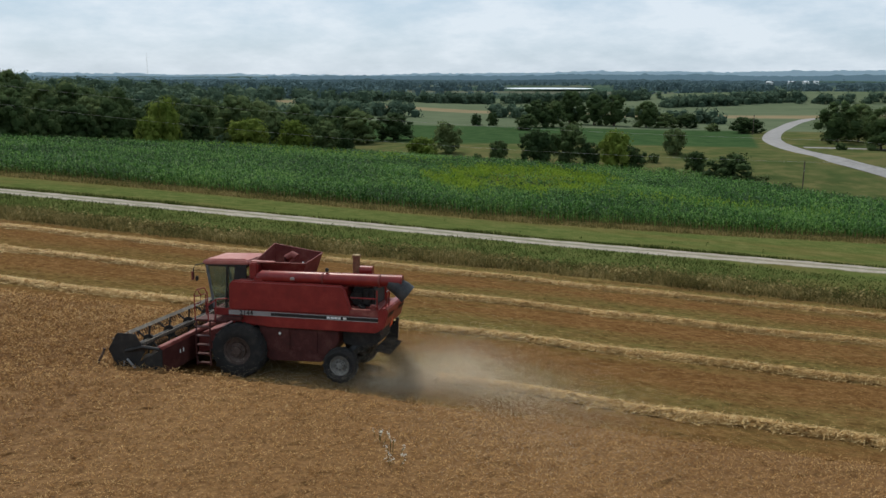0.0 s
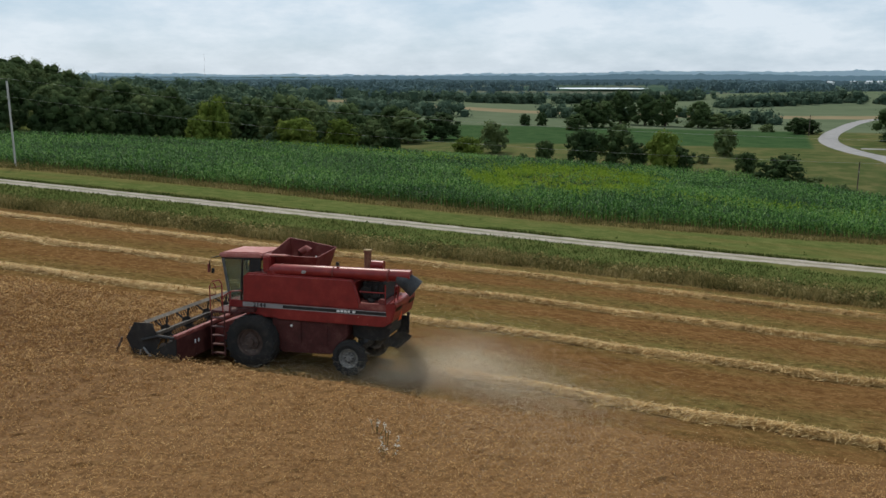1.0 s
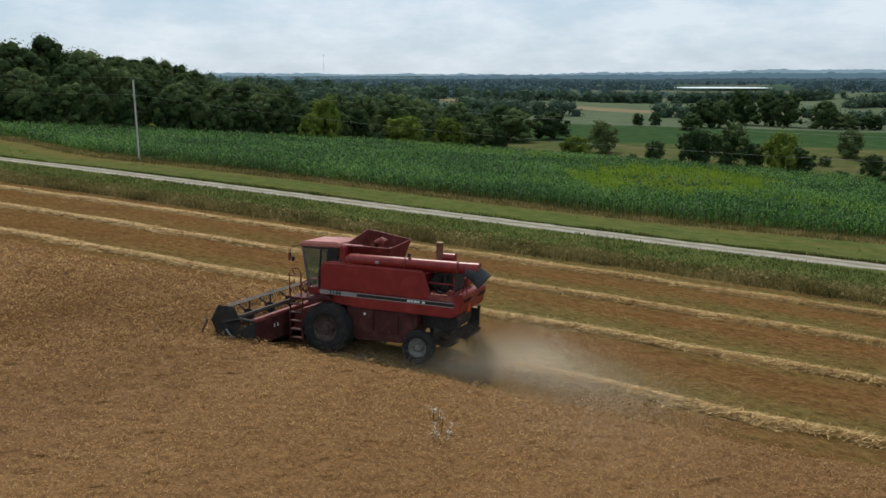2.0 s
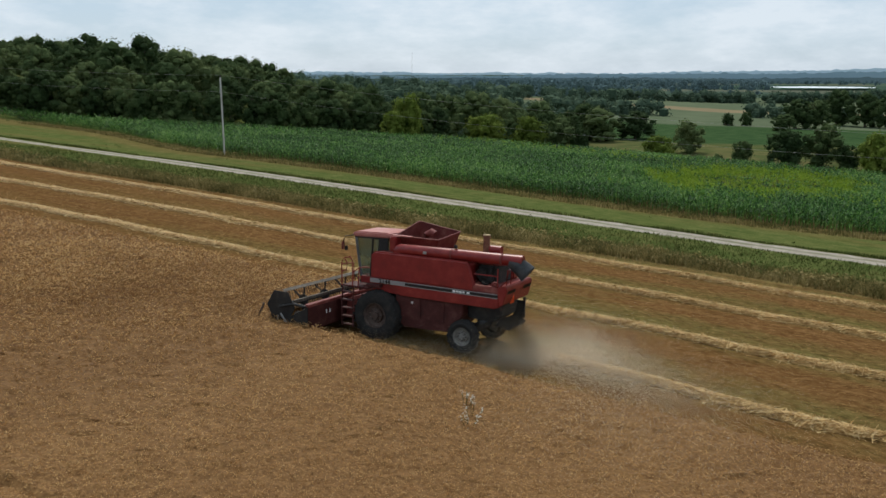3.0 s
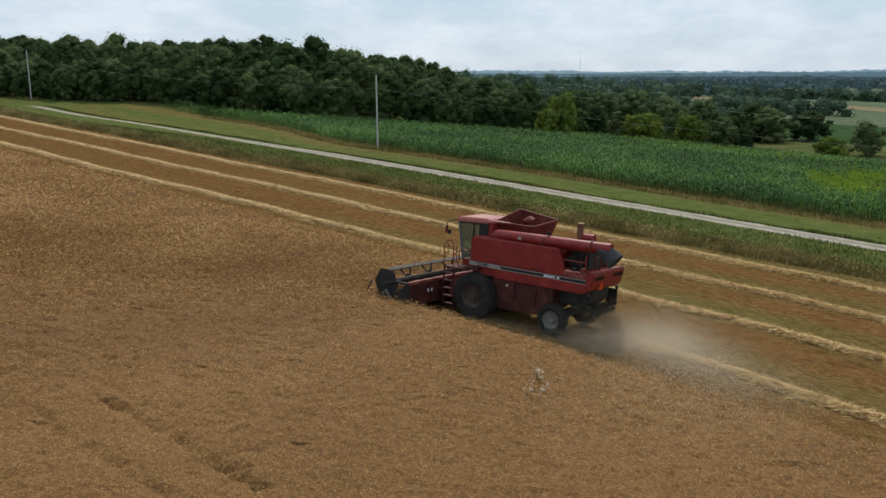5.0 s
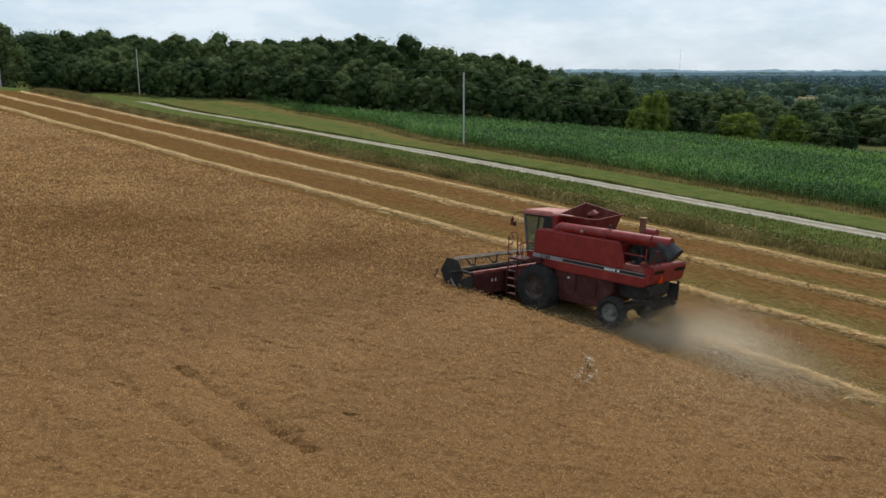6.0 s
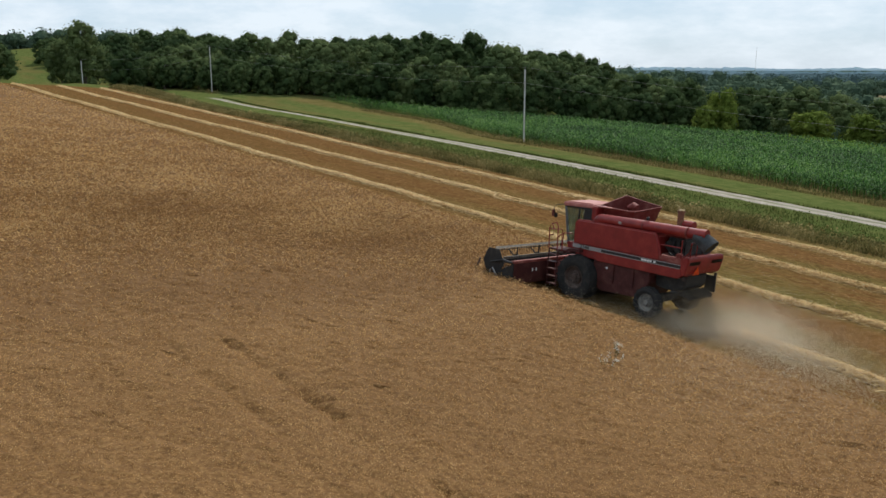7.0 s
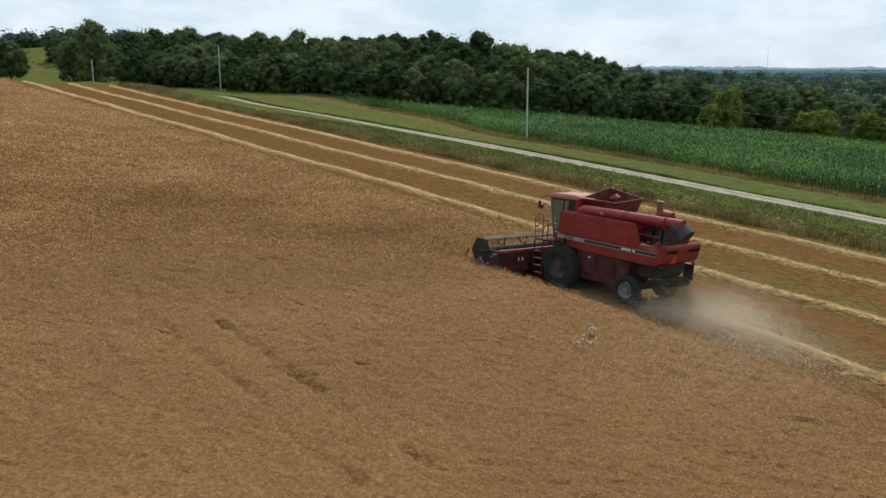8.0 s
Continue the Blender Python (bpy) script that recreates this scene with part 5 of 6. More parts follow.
# rear: deck, engine bay, rear panel, chopper hood
b = box(3.45, 4.62, LEFT + 0.03, RIGHT - 0.03, 2.15, 2.36, 0.03)
add("rear_deck", b, M_REDDUST, None, "dusty red rear deck")
b = prism([(4.55, 2.38), (4.86, 2.44), (4.9, 2.3), (4.78, 1.82), (4.6, 1.72)], LEFT + 0.02, RIGHT - 0.02, 0.03)
add("rear_panel", b, M_RED, None, "red rear panel")
for y0, y1 in ((LEFT + 0.12, LEFT + 0.75), (RIGHT - 0.75, RIGHT - 0.12)):
    b = bmesh.new()
    vs = [b.verts.new(p) for p in ((4.906, y0, 2.27), (4.906, y1, 2.27), (4.876, y1, 2.15), (4.876, y0, 2.15))]
    b.faces.new(vs)
    bmesh.ops.solidify(b, geom=b.faces[:], thickness=0.01)
    add("rear_decal", b, M_BLACK, None, "black decal on the rear panel")
b = bmesh.new()
vs = [b.verts.new(p) for p in ((4.86, -1.12, 1.8), (4.86, -0.74, 1.8), (4.93, -0.93, 2.12))]
b.faces.new(vs)
bmesh.ops.solidify(b, geom=b.faces[:], thickness=0.012)
add("warning_triangle", b, M_ORANGE, None, "bright orange slow vehicle triangle")
for y in (LEFT + 0.1, RIGHT - 0.14):
    b = box(4.64, 4.74, y, y + 0.08, 1.6, 1.72, 0.015)
    add("tail_lamp", b, M_RIMRED, None, "dusty dark red tail lamp")
b = prism([(3.3, 1.7), (3.35, 1.15), (3.9, 1.1), (4.3, 1.1), (4.55, 1.3), (4.6, 1.72)], MID - 0.62, MID + 0.62, 0.03)
add("straw_hood", b, M_DARK, None, "dark steel straw hood")
for k in range(6):
    y = MID - 0.55 + 0.22 * k
    b = prism([(4.3, 0.98), (4.85, 0.88), (4.95, 1.05), (4.5, 1.2)], y - 0.012, y + 0.012, 0)
    add("spreader_fin", b, M_DARK)
b = box(4.3, 4.72, 0.56, 0.62, 1.0, 1.6, 0.01, 1)
add("spreader_guard", b, M_DARK)

# engine bay
b = box(3.62, 4.35, -0.95, 0.4, 2.36, 2.95, 0.05)
add("engine_block", b, M_DARK, None, "dark steel engine")
for k in range(3):
    b = rod([(3.72 + 0.2 * k, -1.0, 2.5), (3.72 + 0.2 * k, -1.02, 2.8), (3.78 + 0.2 * k, -0.9, 2.95)], 0.04)
    add("engine_pipe", b, M_DARK)
b = lathe([(0, -1.04), (0.17, -1.04), (0.17, -0.98), (0.05, -0.97)], 20, (3.75, 2.66))
add("engine_fan_pulley", b, M_DARK)
b = lathe([(0, -1.08), (0.11, -1.08), (0.11, -1.02), (0.05, -1.0)], 16, (4.12, 2.58))
add("engine_pulley", b, M_DARK)
b = box(3.5, 4.4, 0.2, RIGHT - 0.05, 2.36, 2.98, 0.04)
add("radiator_housing", b, M_RED)
b = box(3.48, 4.3, -0.9, 0.5, 2.95, 3.14, 0.04)
add("engine_cover", b, M_REDDUST, None, "dusty red engine cover")
b = rod([(3.5, -0.02, 3.34), (4.02, -0.02, 3.34)], 0.15, 14)
add("muffler", b, M_RED, None, "rusty red muffler drum")
b = rod([(3.5, -0.12, 3.2), (3.5, -0.12, 3.76)], 0.115, 14)
rod([(3.5, -0.12, 3.76), (3.5, -0.12, 3.82)], 0.14, 14, b)
M_RUST = material("rusty_red_steel", [(0.07, 0.025, 0.015), (0.15, 0.06, 0.035), (0.26, 0.14, 0.075)], 5, 40, 0.8, 0.2)
M_TANCAP = material("dusty_tan_cap", [(0.3, 0.21, 0.1), (0.42, 0.31, 0.16)], 6, 50, 0.7, 0.0)
stack = add("air_intake", b, M_RUST, None, "rusty red air intake stack")
b = rod([(3.5, -0.12, 3.82), (3.5, -0.12, 3.85)], 0.125, 14)
add("intake_cap", b, M_TANCAP, stack, "pale cap of the stack")
b = rod([(3.44, -0.16, 3.84), (3.43, -0.16, 3.93)], 0.014, 8)
add("rain_flap", b, M_TANCAP, stack)
# railings of the rear deck
for pts in ([(3.7, LEFT + 0.06, 2.72), (4.55, LEFT + 0.06, 2.72)], [(4.55, LEFT + 0.06, 2.36), (4.55, LEFT + 0.06, 2.98)], [(4.78, LEFT + 0.25, 2.42), (4.8, LEFT + 0.25, 2.92), (4.8, LEFT + 0.6, 2.92), (4.78, LEFT + 0.6, 2.42)],
            [(4.62, LEFT + 0.05, 2.36), (4.86, LEFT + 0.05, 2.6), (4.95, LEFT + 0.05, 2.95)]):
    add("deck_rail", rod(pts, 0.022), M_RED, None, "thin red handrail")
b = box(4.3, 4.5, LEFT + 0.1, LEFT + 0.3, 2.36, 2.5, 0.03)
add("deck_box", b, M_REDDUST)
b = rod([(4.0, LEFT + 0.3, 2.38), (4.02, LEFT + 0.3, 2.44)], 0.12, 12)
add("filler_cap", b, M_DARK)

# grain tank extension, flared and open
def quad_wall(name, pts, mat, label="", thick=0.03):
    t = bmesh.new()
    t.faces.new([t.verts.new(p) for p in pts])
    bmesh.ops.solidify(t, geom=t.faces[:], thickness=thick)
    return add(name, t, mat, None, label)


tank = [(0.55, -0.8), (1.95, -0.8), (1.95, 0.5), (0.55, 0.5)]
rim_ = [(0.42, -0.98), (2.1, -0.98), (2.1, 0.66), (0.42, 0.66)]
top_z = [3.62, 3.62, 3.74, 3.98]
for k in range(4):
    j = (k + 1) % 4
    quad_wall("tank_wall", [(*tank[k], 3.14), (*tank[j], 3.14), (*rim_[j], top_z[j]), (*rim_[k], top_z[k])], M_REDDUST, "flared dusty red grain tank wall")
    add("tank_rim", rod([(*rim_[k], top_z[k]), (*rim_[j], top_z[j])], 0.022), M_REDDUST)
b = rod([(0.9, 0.0, 3.15), (1.1, 0.05, 3.62), (1.3, 0.02, 3.74), (1.45, 0.0, 3.66)], 0.12, 12)
add("bubble_auger", b, M_REDDUST, None, "red tank filling auger")
b = box(0.35, 0.62, -1.28, -0.75, 3.1, 3.62, 0.04)
add("tank_corner_post", b, M_RED)
# The paler roof red on this ledge stands in for sunlight.
b = prism([(0.3, 3.6), (0.32, 3.66), (1.1, 3.66), (1.1, 3.62)], -1.1, -0.92, 0.01)
add("tank_ledge", b, M_ROOF, None, "pale red ledge of the grain tank, sunlight put into its colour")
b = bmesh.new()
for k in range(14):
    a = k * 0.62
    rod([(0.85 + 0.07 * k, -0.3 + 0.05 * math.sin(a * 2), 3.2 + 0.02 * k), (0.85 + 0.07 * k + 0.12 * math.cos(a), -0.3 + 0.12 * math.sin(a), 3.28 + 0.02 * k)], 0.02, 5, b)
add("tank_flighting", b, M_STEEL)

# unloading auger folded along the left side
b = rod([(0.72, -1.22, 3.16), (0.78, -1.23, 3.21), (2.4, -1.2, 3.23), (4.6, -1.14, 3.24), (5.27, -1.12, 3.25)], 0.19, 18)
auger = add("unloading_auger", b, M_RED, None, "long red unloading auger tube")
b = rod([(0.72, -1.22, 2.95), (0.72, -1.22, 3.2)], 0.22, 16)
add("auger_elbow", b, M_RED, auger)
for x in (1.0, 2.75, 4.55):
    z = 3.21 + (x - 0.78) * 0.008
    add("auger_band", rod([(x, -1.2, z), (x + 0.05, -1.2, z)], 0.205, 18), M_REDDUST, auger)
b = box(2.7, 2.84, -1.3, -1.05, 2.98, 3.12, 0.02)
add("auger_cradle", b, M_DARK)
b = box(1.75, 1.9, -1.42, -1.3, 3.16, 3.26, 0.02)
add("work_lamp", b, M_STEEL, None, "small work lamp on the side panel")
b = box(2.83, 2.93, -1.24, -1.14, 3.44, 3.56, 0.02)
add("auger_latch", b, M_DARK, auger)
# rubber spout at its end: bends down and widens
b = bmesh.new()
path = [((4.86, -1.13, 3.19), (1, 0.0, -0.3), 0.2), ((5.1, -1.1, 3.09), (1, 0.03, -0.6), 0.26), ((5.27, -1.07, 2.97), (1, 0.08, -0.75), 0.29), ((5.42, -1.03, 2.83), (1, 0.12, -0.8), 0.31)]
rings = []
for c, d, r in path:
    d = Vector(d).normalized()
    u = d.cross(Vector((0, 0, 1))).normalized()
    v = u.cross(d)
    rings.append([b.verts.new(Vector(c) + u * r * math.cos(2 * math.pi * k / 20) + v * r * math.sin(2 * math.pi * k / 20)) for k in range(20)])
for p, q in zip(rings[:-1], rings[1:]):
    for k in range(20):
        b.faces.new((p[k], p[(k + 1) % 20], q[(k + 1) % 20], q[k]))
bmesh.ops.solidify(b, geom=b.faces[:], thickness=0.015)
add("rubber_spout", b, M_SPOUT, auger, "grey rubber spout")
b = rod([(5.37, -1.037, 2.87), (5.395, -1.034, 2.85)], 0.27, 20)
add("spout_flap", b, M_DARK, auger, "dark inside flap of the spout")


# cab
CL, CR = -0.95, 0.42
roof = prism([(-1.42, 3.5), (-1.38, 3.58), (-1.2, 3.64), (0.1, 3.68), (0.2, 3.62), (0.2, 3.5), (-1.3, 3.45)], CL - 0.02, CR + 0.02, 0.05, 3)
add("cab_roof", roof, M_ROOF, None, "pale red cab roof")
b = box(-1.32, 0.12, CL + 0.03, CR - 0.03, 3.4, 3.49, 0.02)
add("roof_liner", b, M_DARK)
b = prism([(-1.0, 1.78), (-1.05, 2.06), (-0.2, 2.06), (-0.2, 1.78)], CL, CR, 0.02)
add("cab_floor", b, M_RED)
for y in (CL + 0.04, CR - 0.04):
    add("front_pillar", rod([(-1.02, y, 2.05), (-1.26, y, 3.42)], 0.045, 8), M_SPOUT, None, "slim cab pillar")
    add("door_pillar", rod([(-0.62, y, 2.05), (-0.55, y, 3.42)], 0.035, 8), M_DARK)
    b = prism([(-0.42, 2.05), (-0.28, 3.42), (0.1, 3.42), (0.1, 2.05)], y - 0.03, y + 0.03, 0.01)
    add("rear_pillar", b, M_DARK, None, "dark rear cab panel")
    t = bmesh.new()
    t.faces.new([t.verts.new(p) for p in ((-1.0, y, 2.07), (-0.64, y, 2.07), (-0.58, y, 3.4), (-1.22, y, 3.4))])
    bmesh.ops.solidify(t, geom=t.faces[:], thickness=0.008)
    g = add("side_window", t, M_GLASS, None, "tinted side window")
    g.visible_shadow = False
    t = bmesh.new()
    t.faces.new([t.verts.new(p) for p in ((-0.6, y, 2.07), (-0.42, y, 2.07), (-0.3, y, 3.4), (-0.53, y, 3.4))])
    bmesh.ops.solidify(t, geom=t.faces[:], thickness=0.008)
    g = add("door_window", t, M_GLASS, None, "tinted door window")
    g.visible_shadow = False
t = bmesh.new()
t.faces.new([t.verts.new(p) for p in ((-1.04, CL + 0.06, 2.07), (-1.27, CL + 0.06, 3.4), (-1.27, CR - 0.06, 3.4), (-1.04, CR - 0.06, 2.07))])
bmesh.ops.solidify(t, geom=t.faces[:], thickness=0.008)
g = add("windscreen", t, M_GLASS, None, "large tinted windscreen")
g.visible_shadow = False
b = box(-0.72, -0.3, -0.4, 0.1, 2.06, 2.42, 0.05)
box(-0.38, -0.26, -0.4, 0.1, 2.4, 2.95, 0.05, 2, b)
add("operator_seat", b, M_DARK, None, "black empty operator seat")
b = rod([(-0.98, -0.15, 2.05), (-0.88, -0.15, 2.6)], 0.045)
for k in range(16):
    a, c = 2 * math.pi * k / 16, 2 * math.pi * (k + 1) / 16
    rod([(-0.86 + 0.08 * math.cos(a), -0.15 + 0.18 * math.sin(a), 2.62 + 0.06 * math.cos(a)), (-0.86 + 0.08 * math.cos(c), -0.15 + 0.18 * math.sin(c), 2.62 + 0.06 * math.cos(c))], 0.014, 5, b)
add("steering_column", b, M_DARK)
# mirrors
for s, y in ((-1, CL), (1, CR)):
    b = rod([(-1.3, y, 3.5), (-1.5, y + s * 0.25, 3.46), (-1.52, y + s * 0.36, 3.35), (-1.5, y + s * 0.36, 3.12)], 0.016, 6)
    arm = add("mirror_arm", b, M_DARK)
    for dx, z0, z1 in ((-0.03, 3.0, 3.28), (0.11, 2.98, 3.14)):
        b = box(-1.5 + dx - 0.02, -1.5 + dx + 0.02, y + s * 0.3, y + s * 0.46, z0, z1, 0.015)
        add("mirror", b, M_REDDUST if dx < 0 else M_DARK, arm, "rear view mirror")

# platform, ladder and railings on the left
b = box(-1.28, -0.22, LEFT - 0.2, CL + 0.02, 1.76, 1.83, 0.015)
add("platform", b, M_HULL, None, "dusty red access platform")
LY = LEFT - 0.22
for x in (-1.24, -0.78):
    b = rod([(x, LY, 1.8), (x - 0.02, LY - 0.02, 1.1), (x + 0.02, LY - 0.04, 0.36)], 0.028)
    add("ladder_rail", b, M_HULL)
for k in range(5):
    z = 0.42 + 0.29 * k
    b = box(-1.24, -0.78, LY - 0.1, LY + 0.1, z, z + 0.035, 0.008, 1)
    add("ladder_step", b, M_HULL)
for pts in ([(-1.28, LY, 1.8), (-1.3, LY, 2.62), (-1.2, LY, 2.78), (-0.95, LY, 2.84), (-0.86, LY, 2.7), (-0.84, LY, 1.8)], [(-1.3, LY, 2.3), (-1.1, LY, 2.36), (-1.08, LY, 2.62), (-1.16, LY, 2.74)],
            [(-0.84, LY, 2.3), (-0.55, LY + 0.02, 2.5), (-0.3, LY + 0.1, 2.52), (-0.26, LY + 0.2, 2.5)], [(-0.62, LY + 0.02, 1.8), (-0.58, LY + 0.02, 2.48)], [(-1.26, CL - 0.06, 1.8), (-1.28, CL - 0.06, 2.5), (-1.3, LY, 2.55)]):
    add("platform_rail", rod(pts, 0.02), M_RED, None, "thin red platform handrail")

# feeder house
b = prism([(-0.2, 1.62), (-0.2, 0.95), (-1.62, 0.5), (-1.62, 1.15)], MID - 0.62, MID + 0.62, 0.03)
add("feeder_house", b, M_REDDUST, None, "dusty red feeder house")

# header: floor, back wall, end sheets, cross auger, knife, dividers, reel
HL, HR = -3.35, 3.05
header = new("header")
header.parent = combine
header["label"] = "wide grain header with a pickup reel"
add("back_wall", prism([(-1.62, 0.42), (-1.56, 0.42), (-1.5, 1.24), (-1.58, 1.28), (-1.66, 1.24)], HL, HR, 0.012), M_HULL, header, "dull red header back wall")
add("top_beam", box(-1.68, -1.5, HL, HR, 1.22, 1.34, 0.02), M_REDDUST, header, "dusty red top beam")
add("floor_pan", prism([(-1.62, 0.42), (-1.62, 0.46), (-2.6, 0.38), (-3.05, 0.34), (-3.05, 0.31), (-2.6, 0.33)], HL, HR, 0.0), M_STEEL, header, "bright worn floor pan")
b = bmesh.new()
rod([(-2.05, HL + 0.05, 0.75), (-2.05, HR - 0.05, 0.75)], 0.15, 14, b)
n = 110
for k in range(n):
    u0, u1 = k / n, (k + 1) / n
    for lo, hi, hand in ((HL + 0.08, MID - 0.6, 1), (MID + 0.6, HR - 0.08, -1)):
        ring = []
        for u in (u0, u1):
            a = hand * u * 2 * math.pi * 5
            y = lo + (hi - lo) * u
            ring.append([b.verts.new((-2.05 + r * math.cos(a), y, 0.75 + r * math.sin(a))) for r in (0.14, 0.29)])
        b.faces.new((ring[0][0], ring[0][1], ring[1][1], ring[1][0]))
add("cross_auger", b, M_STEEL, header, "steel cross auger with spiral flighting")
b = bmesh.new()
for k in range(84):
    y = HL + 0.04 + k * (HR - HL - 0.08) / 83
    t = bmesh.new()
    vs = [t.verts.new(p) for p in ((-3.02, y - 0.03, 0.31), (-3.02, y + 0.03, 0.31), (-3.18, y, 0.3), (-3.02, y, 0.34))]
    for f in ((0, 1, 3), (0, 3, 2), (1, 2, 3), (0, 2, 1)):
        t.faces.new([vs[i] for i in f])
    join(b, t)
add("knife_guard", b, M_DARK, header, "row of dark knife guards")
for y0, y1 in ((HL - 0.05, HL), (HR, HR + 0.05)):
    es = [(-1.5, 0.4), (-1.5, 1.26), (-1.75, 1.12), (-2.3, 0.82), (-2.9, 0.52), (-3.15, 0.42), (-3.1, 0.3), (-2.4, 0.3)]
    add("end_sheet", prism(es, y0, y1, 0.012), M_DARK, header, "dusty end sheet")
    s = -1 if y0 < 0 else 1
    b = bmesh.new()
    tip = Vector((-3.55, (y0 + y1) / 2 + s * 0.04, 0.42))
    base = [Vector((-2.75, y0 - 0.06, 0.3)), Vector((-2.75, y1 + 0.06, 0.3)), Vector((-2.65, y1 + 0.02, 0.72)), Vector((-2.65, y0 - 0.02, 0.72))]
    bv = [b.verts.new(p) for p in base]
    tv = b.verts.new(tip)
    b.faces.new(bv)
    for k in range(4):
        b.faces.new((bv[k], bv[(k + 1) % 4], tv))
    add("crop_divider", b, M_DARK, header, "dark pointed crop divider")
    b = rod([(-3.5, y0, 0.5), (-3.58, y0 - 0.03 * 1, 0.75), (-3.42, y0, 1.05), (-3.38, y0, 1.18)], 0.035, 6)
    add("divider_rod", b, M_RIMRED, header, "rusty crop divider rod")
for y in (-2.35, -2.15):
    add("reflector", box(-1.5, -1.485, y, y + 0.05, 0.88, 1.0, 0.0), M_WHITE, header, "small pale reflector on the header's back")
# bright linkage of the reel drive on the header's left end
for pts, r in (([(-2.5, HL - 0.1, 0.5), (-2.75, HL - 0.1, 0.66), (-2.95, HL - 0.1, 0.6)], 0.025), ([(-2.75, HL - 0.1, 0.66), (-2.7, HL - 0.1, 0.85)], 0.02), ([(-2.3, HL - 0.09, 0.5), (-2.45, HL - 0.09, 0.72)], 0.022)):
    add("reel_linkage", rod(pts, r, 6), M_STEEL, header, "bright worn steel linkage")
b = rod([(-2.35, HL - 0.08, 0.62), (-2.62, HL - 0.08, 0.92)], 0.03, 6)
add("reel_cylinder", b, M_SILVER, header, "bright reel lift cylinder")
b = rod([(-1.58, HL - 0.03, 1.26), (-2.1, HL - 0.03, 1.3), (-2.7, HL - 0.03, 1.14)], 0.05, 6)
add("reel_arm", b, M_DARK, header, "dark reel arm")
b = rod([(-1.58, HR + 0.03, 1.26), (-2.1, HR + 0.03, 1.3), (-2.7, HR + 0.03, 1.14)], 0.05, 6)
add("reel_arm", b, M_DARK, header, "dark reel arm")
M_BAT = material("dusty_brown_steel", [(0.08, 0.067, 0.052), (0.15, 0.127, 0.098), (0.28, 0.24, 0.185)], 5, 50, 0.55, 0.1)
RX, RZ, RR = -2.7, 1.14, 0.57
reel = new("reel")
reel.parent = combine
reel["label"] = "six-bat pickup reel"
add("reel_tube", rod([(RX, HL + 0.06, RZ), (RX, HR - 0.06, RZ)], 0.075, 12), M_DARK, reel)
for k in range(6):
    a = 2 * math.pi * k / 6 + 0.45
    bx, bz = RX + RR * math.cos(a), RZ + RR * math.sin(a)
    b = rod([(bx, HL + 0.06, bz), (bx, HR - 0.06, bz)], 0.02, 7)
    ca, sa = math.cos(a + 0.9), math.sin(a + 0.9)
    b = prism([(bx, bz), (bx + 0.012 * sa, bz - 0.012 * ca), (bx + 0.012 * sa - 0.1 * ca, bz - 0.012 * ca - 0.1 * sa), (bx - 0.1 * ca, bz - 0.1 * sa)], HL + 0.08, HR - 0.08, 0, 1, b)
    bat = add("bat", b, M_BAT, reel, "dusty brown reel bat with a flat slat")
    b = bmesh.new()
    for j in range(46):
        y = HL + 0.12 + j * (HR - HL - 0.24) / 45
        rod([(bx, y, bz), (bx + 0.03, y, bz - 0.13), (bx + 0.09, y, bz - 0.24)], 0.01, 4, b)
    add("tine", b, M_DARK, bat, "row of thin spring tines")
disc = lathe([(0, HL + 0.03), (RR + 0.03, HL + 0.03), (RR + 0.03, HL + 0.06), (0, HL + 0.06)], 6, (RX, RZ))
add("reel_end_plate", disc, M_DARK, reel, "dark six-sided reel end plate")
disc = lathe([(0, HR - 0.06), (RR + 0.03, HR - 0.06), (RR + 0.03, HR - 0.03), (0, HR - 0.03)], 6, (RX, RZ))
add("reel_end_plate", disc, M_DARK, reel, "dark six-sided reel end plate")
for y in (-2.05, -0.8, 0.5, 1.8):
    b = bmesh.new()
    for k in range(6):
        a = 2 * math.pi * k / 6 + 0.45
        rod([(RX, y, RZ), (RX + RR * math.cos(a), y, RZ + RR * math.sin(a))], 0.03, 6, b)
    rod([(RX, y - 0.03, RZ), (RX, y + 0.03, RZ)], 0.2, 12, b)
    add("reel_spider", b, M_DARK, reel, "dark reel spider")


def build_cut_crop():
    """Freshly cut wheat lying on the header's floor, on its way to the auger."""
    g = np.random.default_rng(33)
    n = 16000
    u = g.uniform(0, 1, n)
    c = np.stack([-3.05 + 1.3 * u, g.uniform(HL + 0.05, HR - 0.05, n), 0.4 + 0.22 * u + np.abs(g.normal(0, 0.1, n))], -1)
    a, e, ln = g.uniform(0, np.pi, n), g.normal(0.1, 0.35, n), g.uniform(0.07, 0.22, n)
    d = np.stack([np.cos(a) * np.cos(e), np.sin(a) * np.cos(e), np.sin(e)], -1) * ln[:, None]
    w = np.stack([-np.sin(a), np.cos(a), 0.5 * np.ones(n)], -1) * 0.011
    ob = tri_mesh("cut_wheat", np.stack([c - d - w, c - d + w, c + d], 1), M_STRAW_DULL)
    ob.matrix_world = combine.matrix_world
    tagged(ob, "freshly cut wheat lying on the header's floor", "cut wheat", kind="stuff")


build_cut_crop()


# ---------------------------------------------------------------- chaff and dust behind the machine
M_CHAFF = material("flying_dust", [(0.72, 0.61, 0.46), (0.78, 0.68, 0.53), (0.84, 0.75, 0.6)], 4, 30, 0.95, 0.0, translucent=0.5, spec=0.0)
M_STRAWFALL = material("falling_straw", [(0.12, 0.085, 0.045), (0.2, 0.14, 0.075), (0.28, 0.2, 0.11)], 4, 30, 0.9, 0.0, translucent=0.4, spec=0.0)


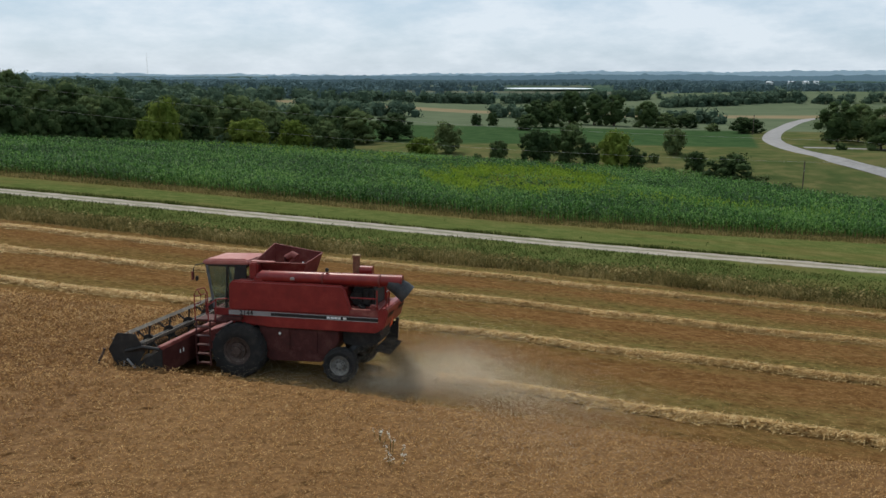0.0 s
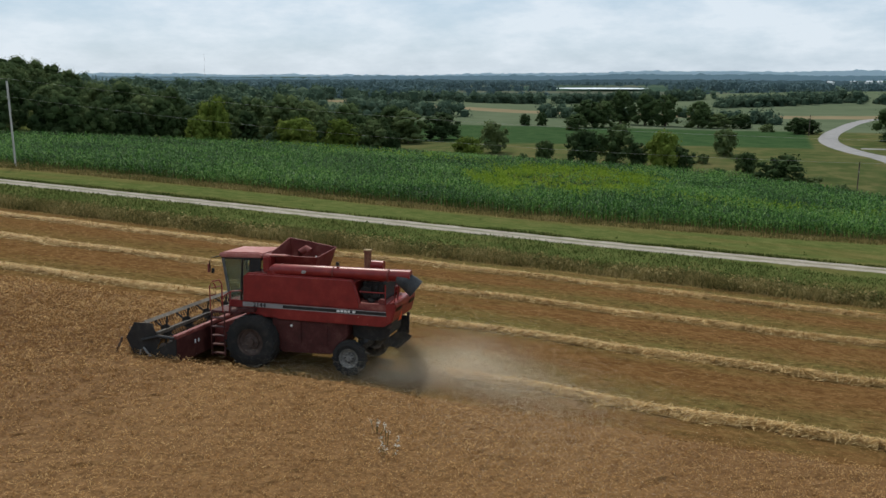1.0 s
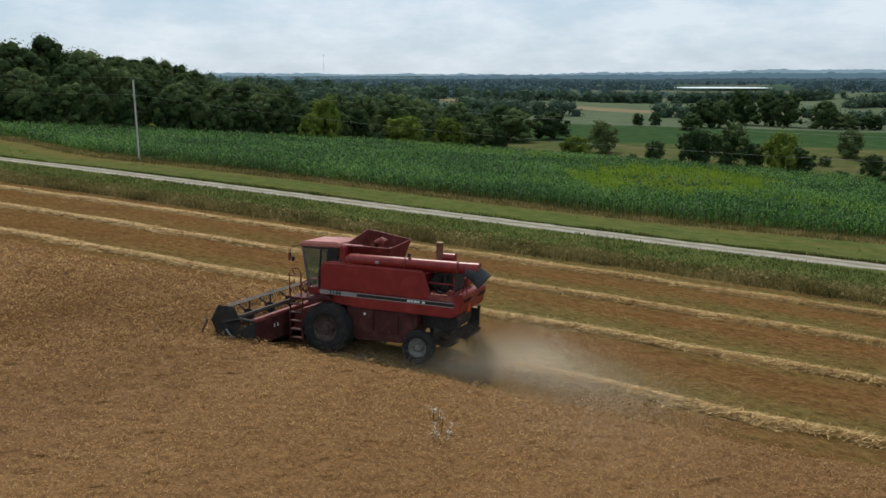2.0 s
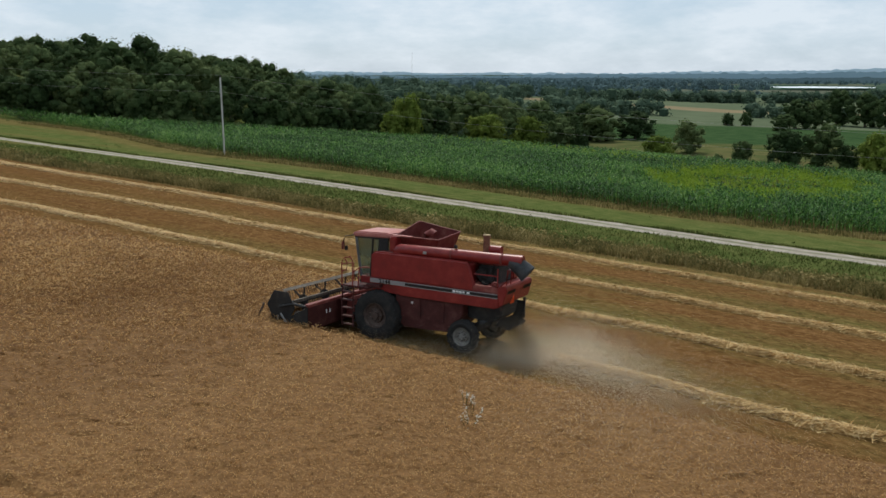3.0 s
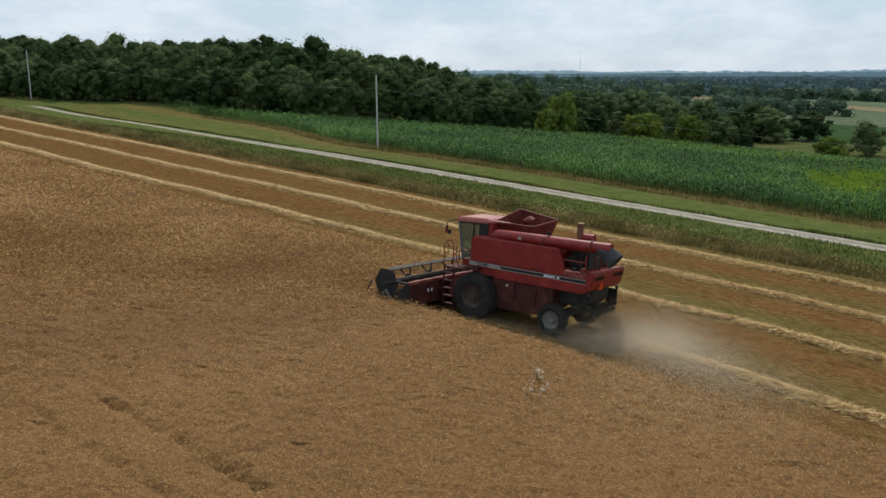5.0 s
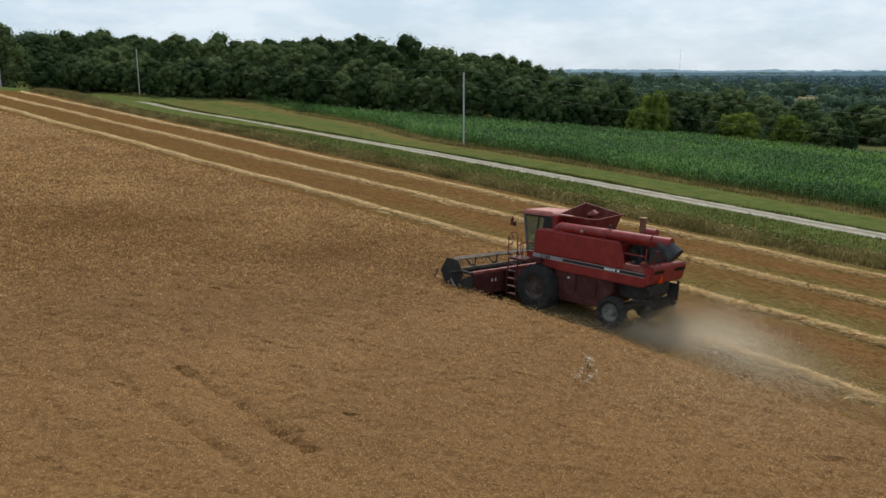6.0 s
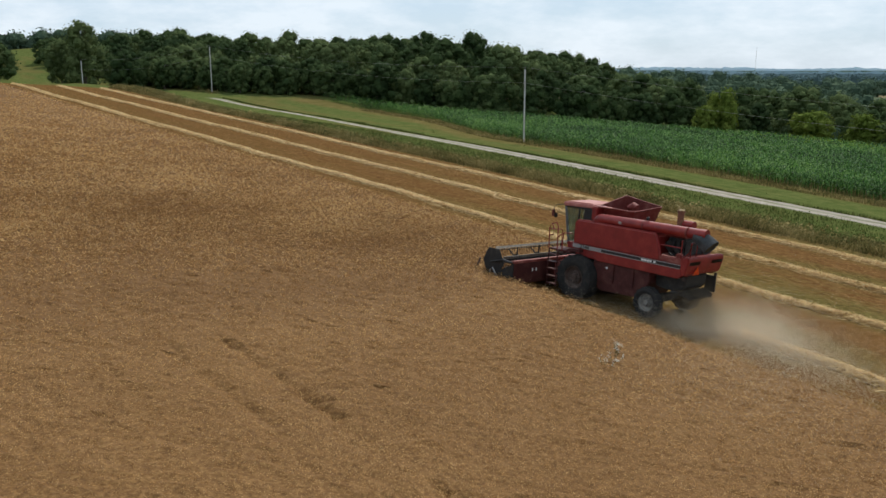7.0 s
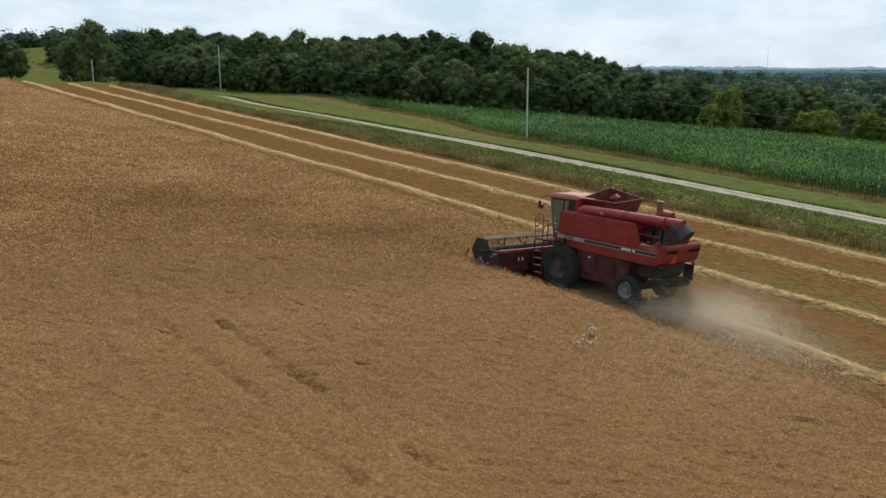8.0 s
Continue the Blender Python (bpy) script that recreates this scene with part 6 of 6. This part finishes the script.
def build_chaff():
    g = np.random.default_rng(21)
    pts = []

    def puff(n, cx, cy, cz, sx, sy, sz):
        p = g.normal(0, 1, (n, 3)) * np.array([sx, sy, sz]) + np.array([cx, cy, 0])
        z = np.abs(g.normal(0, 1, n)) * sz + cz
        pts.append(np.stack([p[:, 0], p[:, 1], terrain(p[:, 0], p[:, 1]) + z], -1))
    puff(70000, 6.9, 0.3, 0.15, 0.6, 0.5, 0.6)
    puff(130000, 5.8, -0.5, 0.05, 0.8, 0.7, 0.55)
    puff(170000, 7.6, -0.4, 0.05, 1.1, 0.9, 0.75)
    puff(105000, 9.3, -1.6, 0.1, 1.8, 1.2, 0.7)
    puff(50000, 9.6, -4.6, 0.6, 1.8, 1.8, 0.5)
    puff(16000, 10.8, -7.2, 0.6, 2.2, 1.7, 0.35)
    puff(50000, 4.9, -1.5, 0.0, 0.7, 0.5, 0.4)
    puff(24000, 2.8, -2.2, 0.0, 1.6, 0.5, 0.3)
    c = np.concatenate(pts)
    n = len(c)
    d = g.normal(0, 1, (n, 3, 3)) * g.uniform(0.0018, 0.0048, n)[:, None, None]
    ob = tri_mesh("chaff_cloud", c[:, None, :] + d, M_CHAFF)
    tagged(ob, "pale cloud of flying dust behind the combine", "dust", kind="stuff")
    # straw and chaff falling from the hood
    u = g.uniform(0, 1, 50000) ** 0.7
    px = 4.4 + 1.2 * u + g.normal(0, 0.18, len(u))
    py = MID + g.normal(0, 0.4, len(u))
    c = np.stack([px, py, terrain(px, py) + 1.15 - 1.05 * u ** 1.6 + g.normal(0, 0.1, len(u))], -1)
    d = g.normal(0, 1, (len(c), 3, 3)) * g.uniform(0.003, 0.007, len(c))[:, None, None]
    ob = tri_mesh("falling_straw", c[:, None, :] + d, M_STRAWFALL)
    tagged(ob, "brown straw and chaff falling from the combine's hood", "chaff", kind="stuff")


build_chaff()


# ---------------------------------------------------------------- a white flowering weed in the wheat
M_PETAL = material("white_petals", [(0.6, 0.6, 0.52), (0.8, 0.8, 0.72)], 20, 60, 0.7, 0.0, translucent=0.3)


def build_weed(x, y, h, seed):
    g = np.random.default_rng(seed)
    top = new("flowering_weed")
    top.location = (x, y, ground_z(x, y))
    b = bmesh.new()
    heads = []
    for k in range(5):
        a, r = g.uniform(0, 6.28), g.uniform(0.05, 0.35)
        hz = h * g.uniform(0.75, 1.05)
        rod([(0, 0, 0), (r * 0.4 * math.cos(a), r * 0.4 * math.sin(a), hz * 0.6), (r * math.cos(a), r * math.sin(a), hz)], 0.008, 4, b)
        heads.append((r * math.cos(a), r * math.sin(a), hz))
    part("stem", b, M_GRASS, top)
    for hx, hy, hz in heads:
        b = bmesh.new()
        for k in range(9):
            p = Vector((hx, hy, hz)) + Vector(g.normal(0, 0.035, 3))
            q = [b.verts.new(p + Vector(g.normal(0, 0.02, 3))) for _ in range(3)]
            b.faces.new(q)
        part("flower_head", b, M_PETAL, top, "small white flower head")
    return tagged(top, "tall weed with white flower heads among the wheat", "weed", "flowering weeds")


for k, (x, y, h) in enumerate(((6.0, -6.4, 0.9), (6.5, -7.1, 0.85), (6.65, -7.6, 0.85))):
    build_weed(x, y, h, 70 + k)
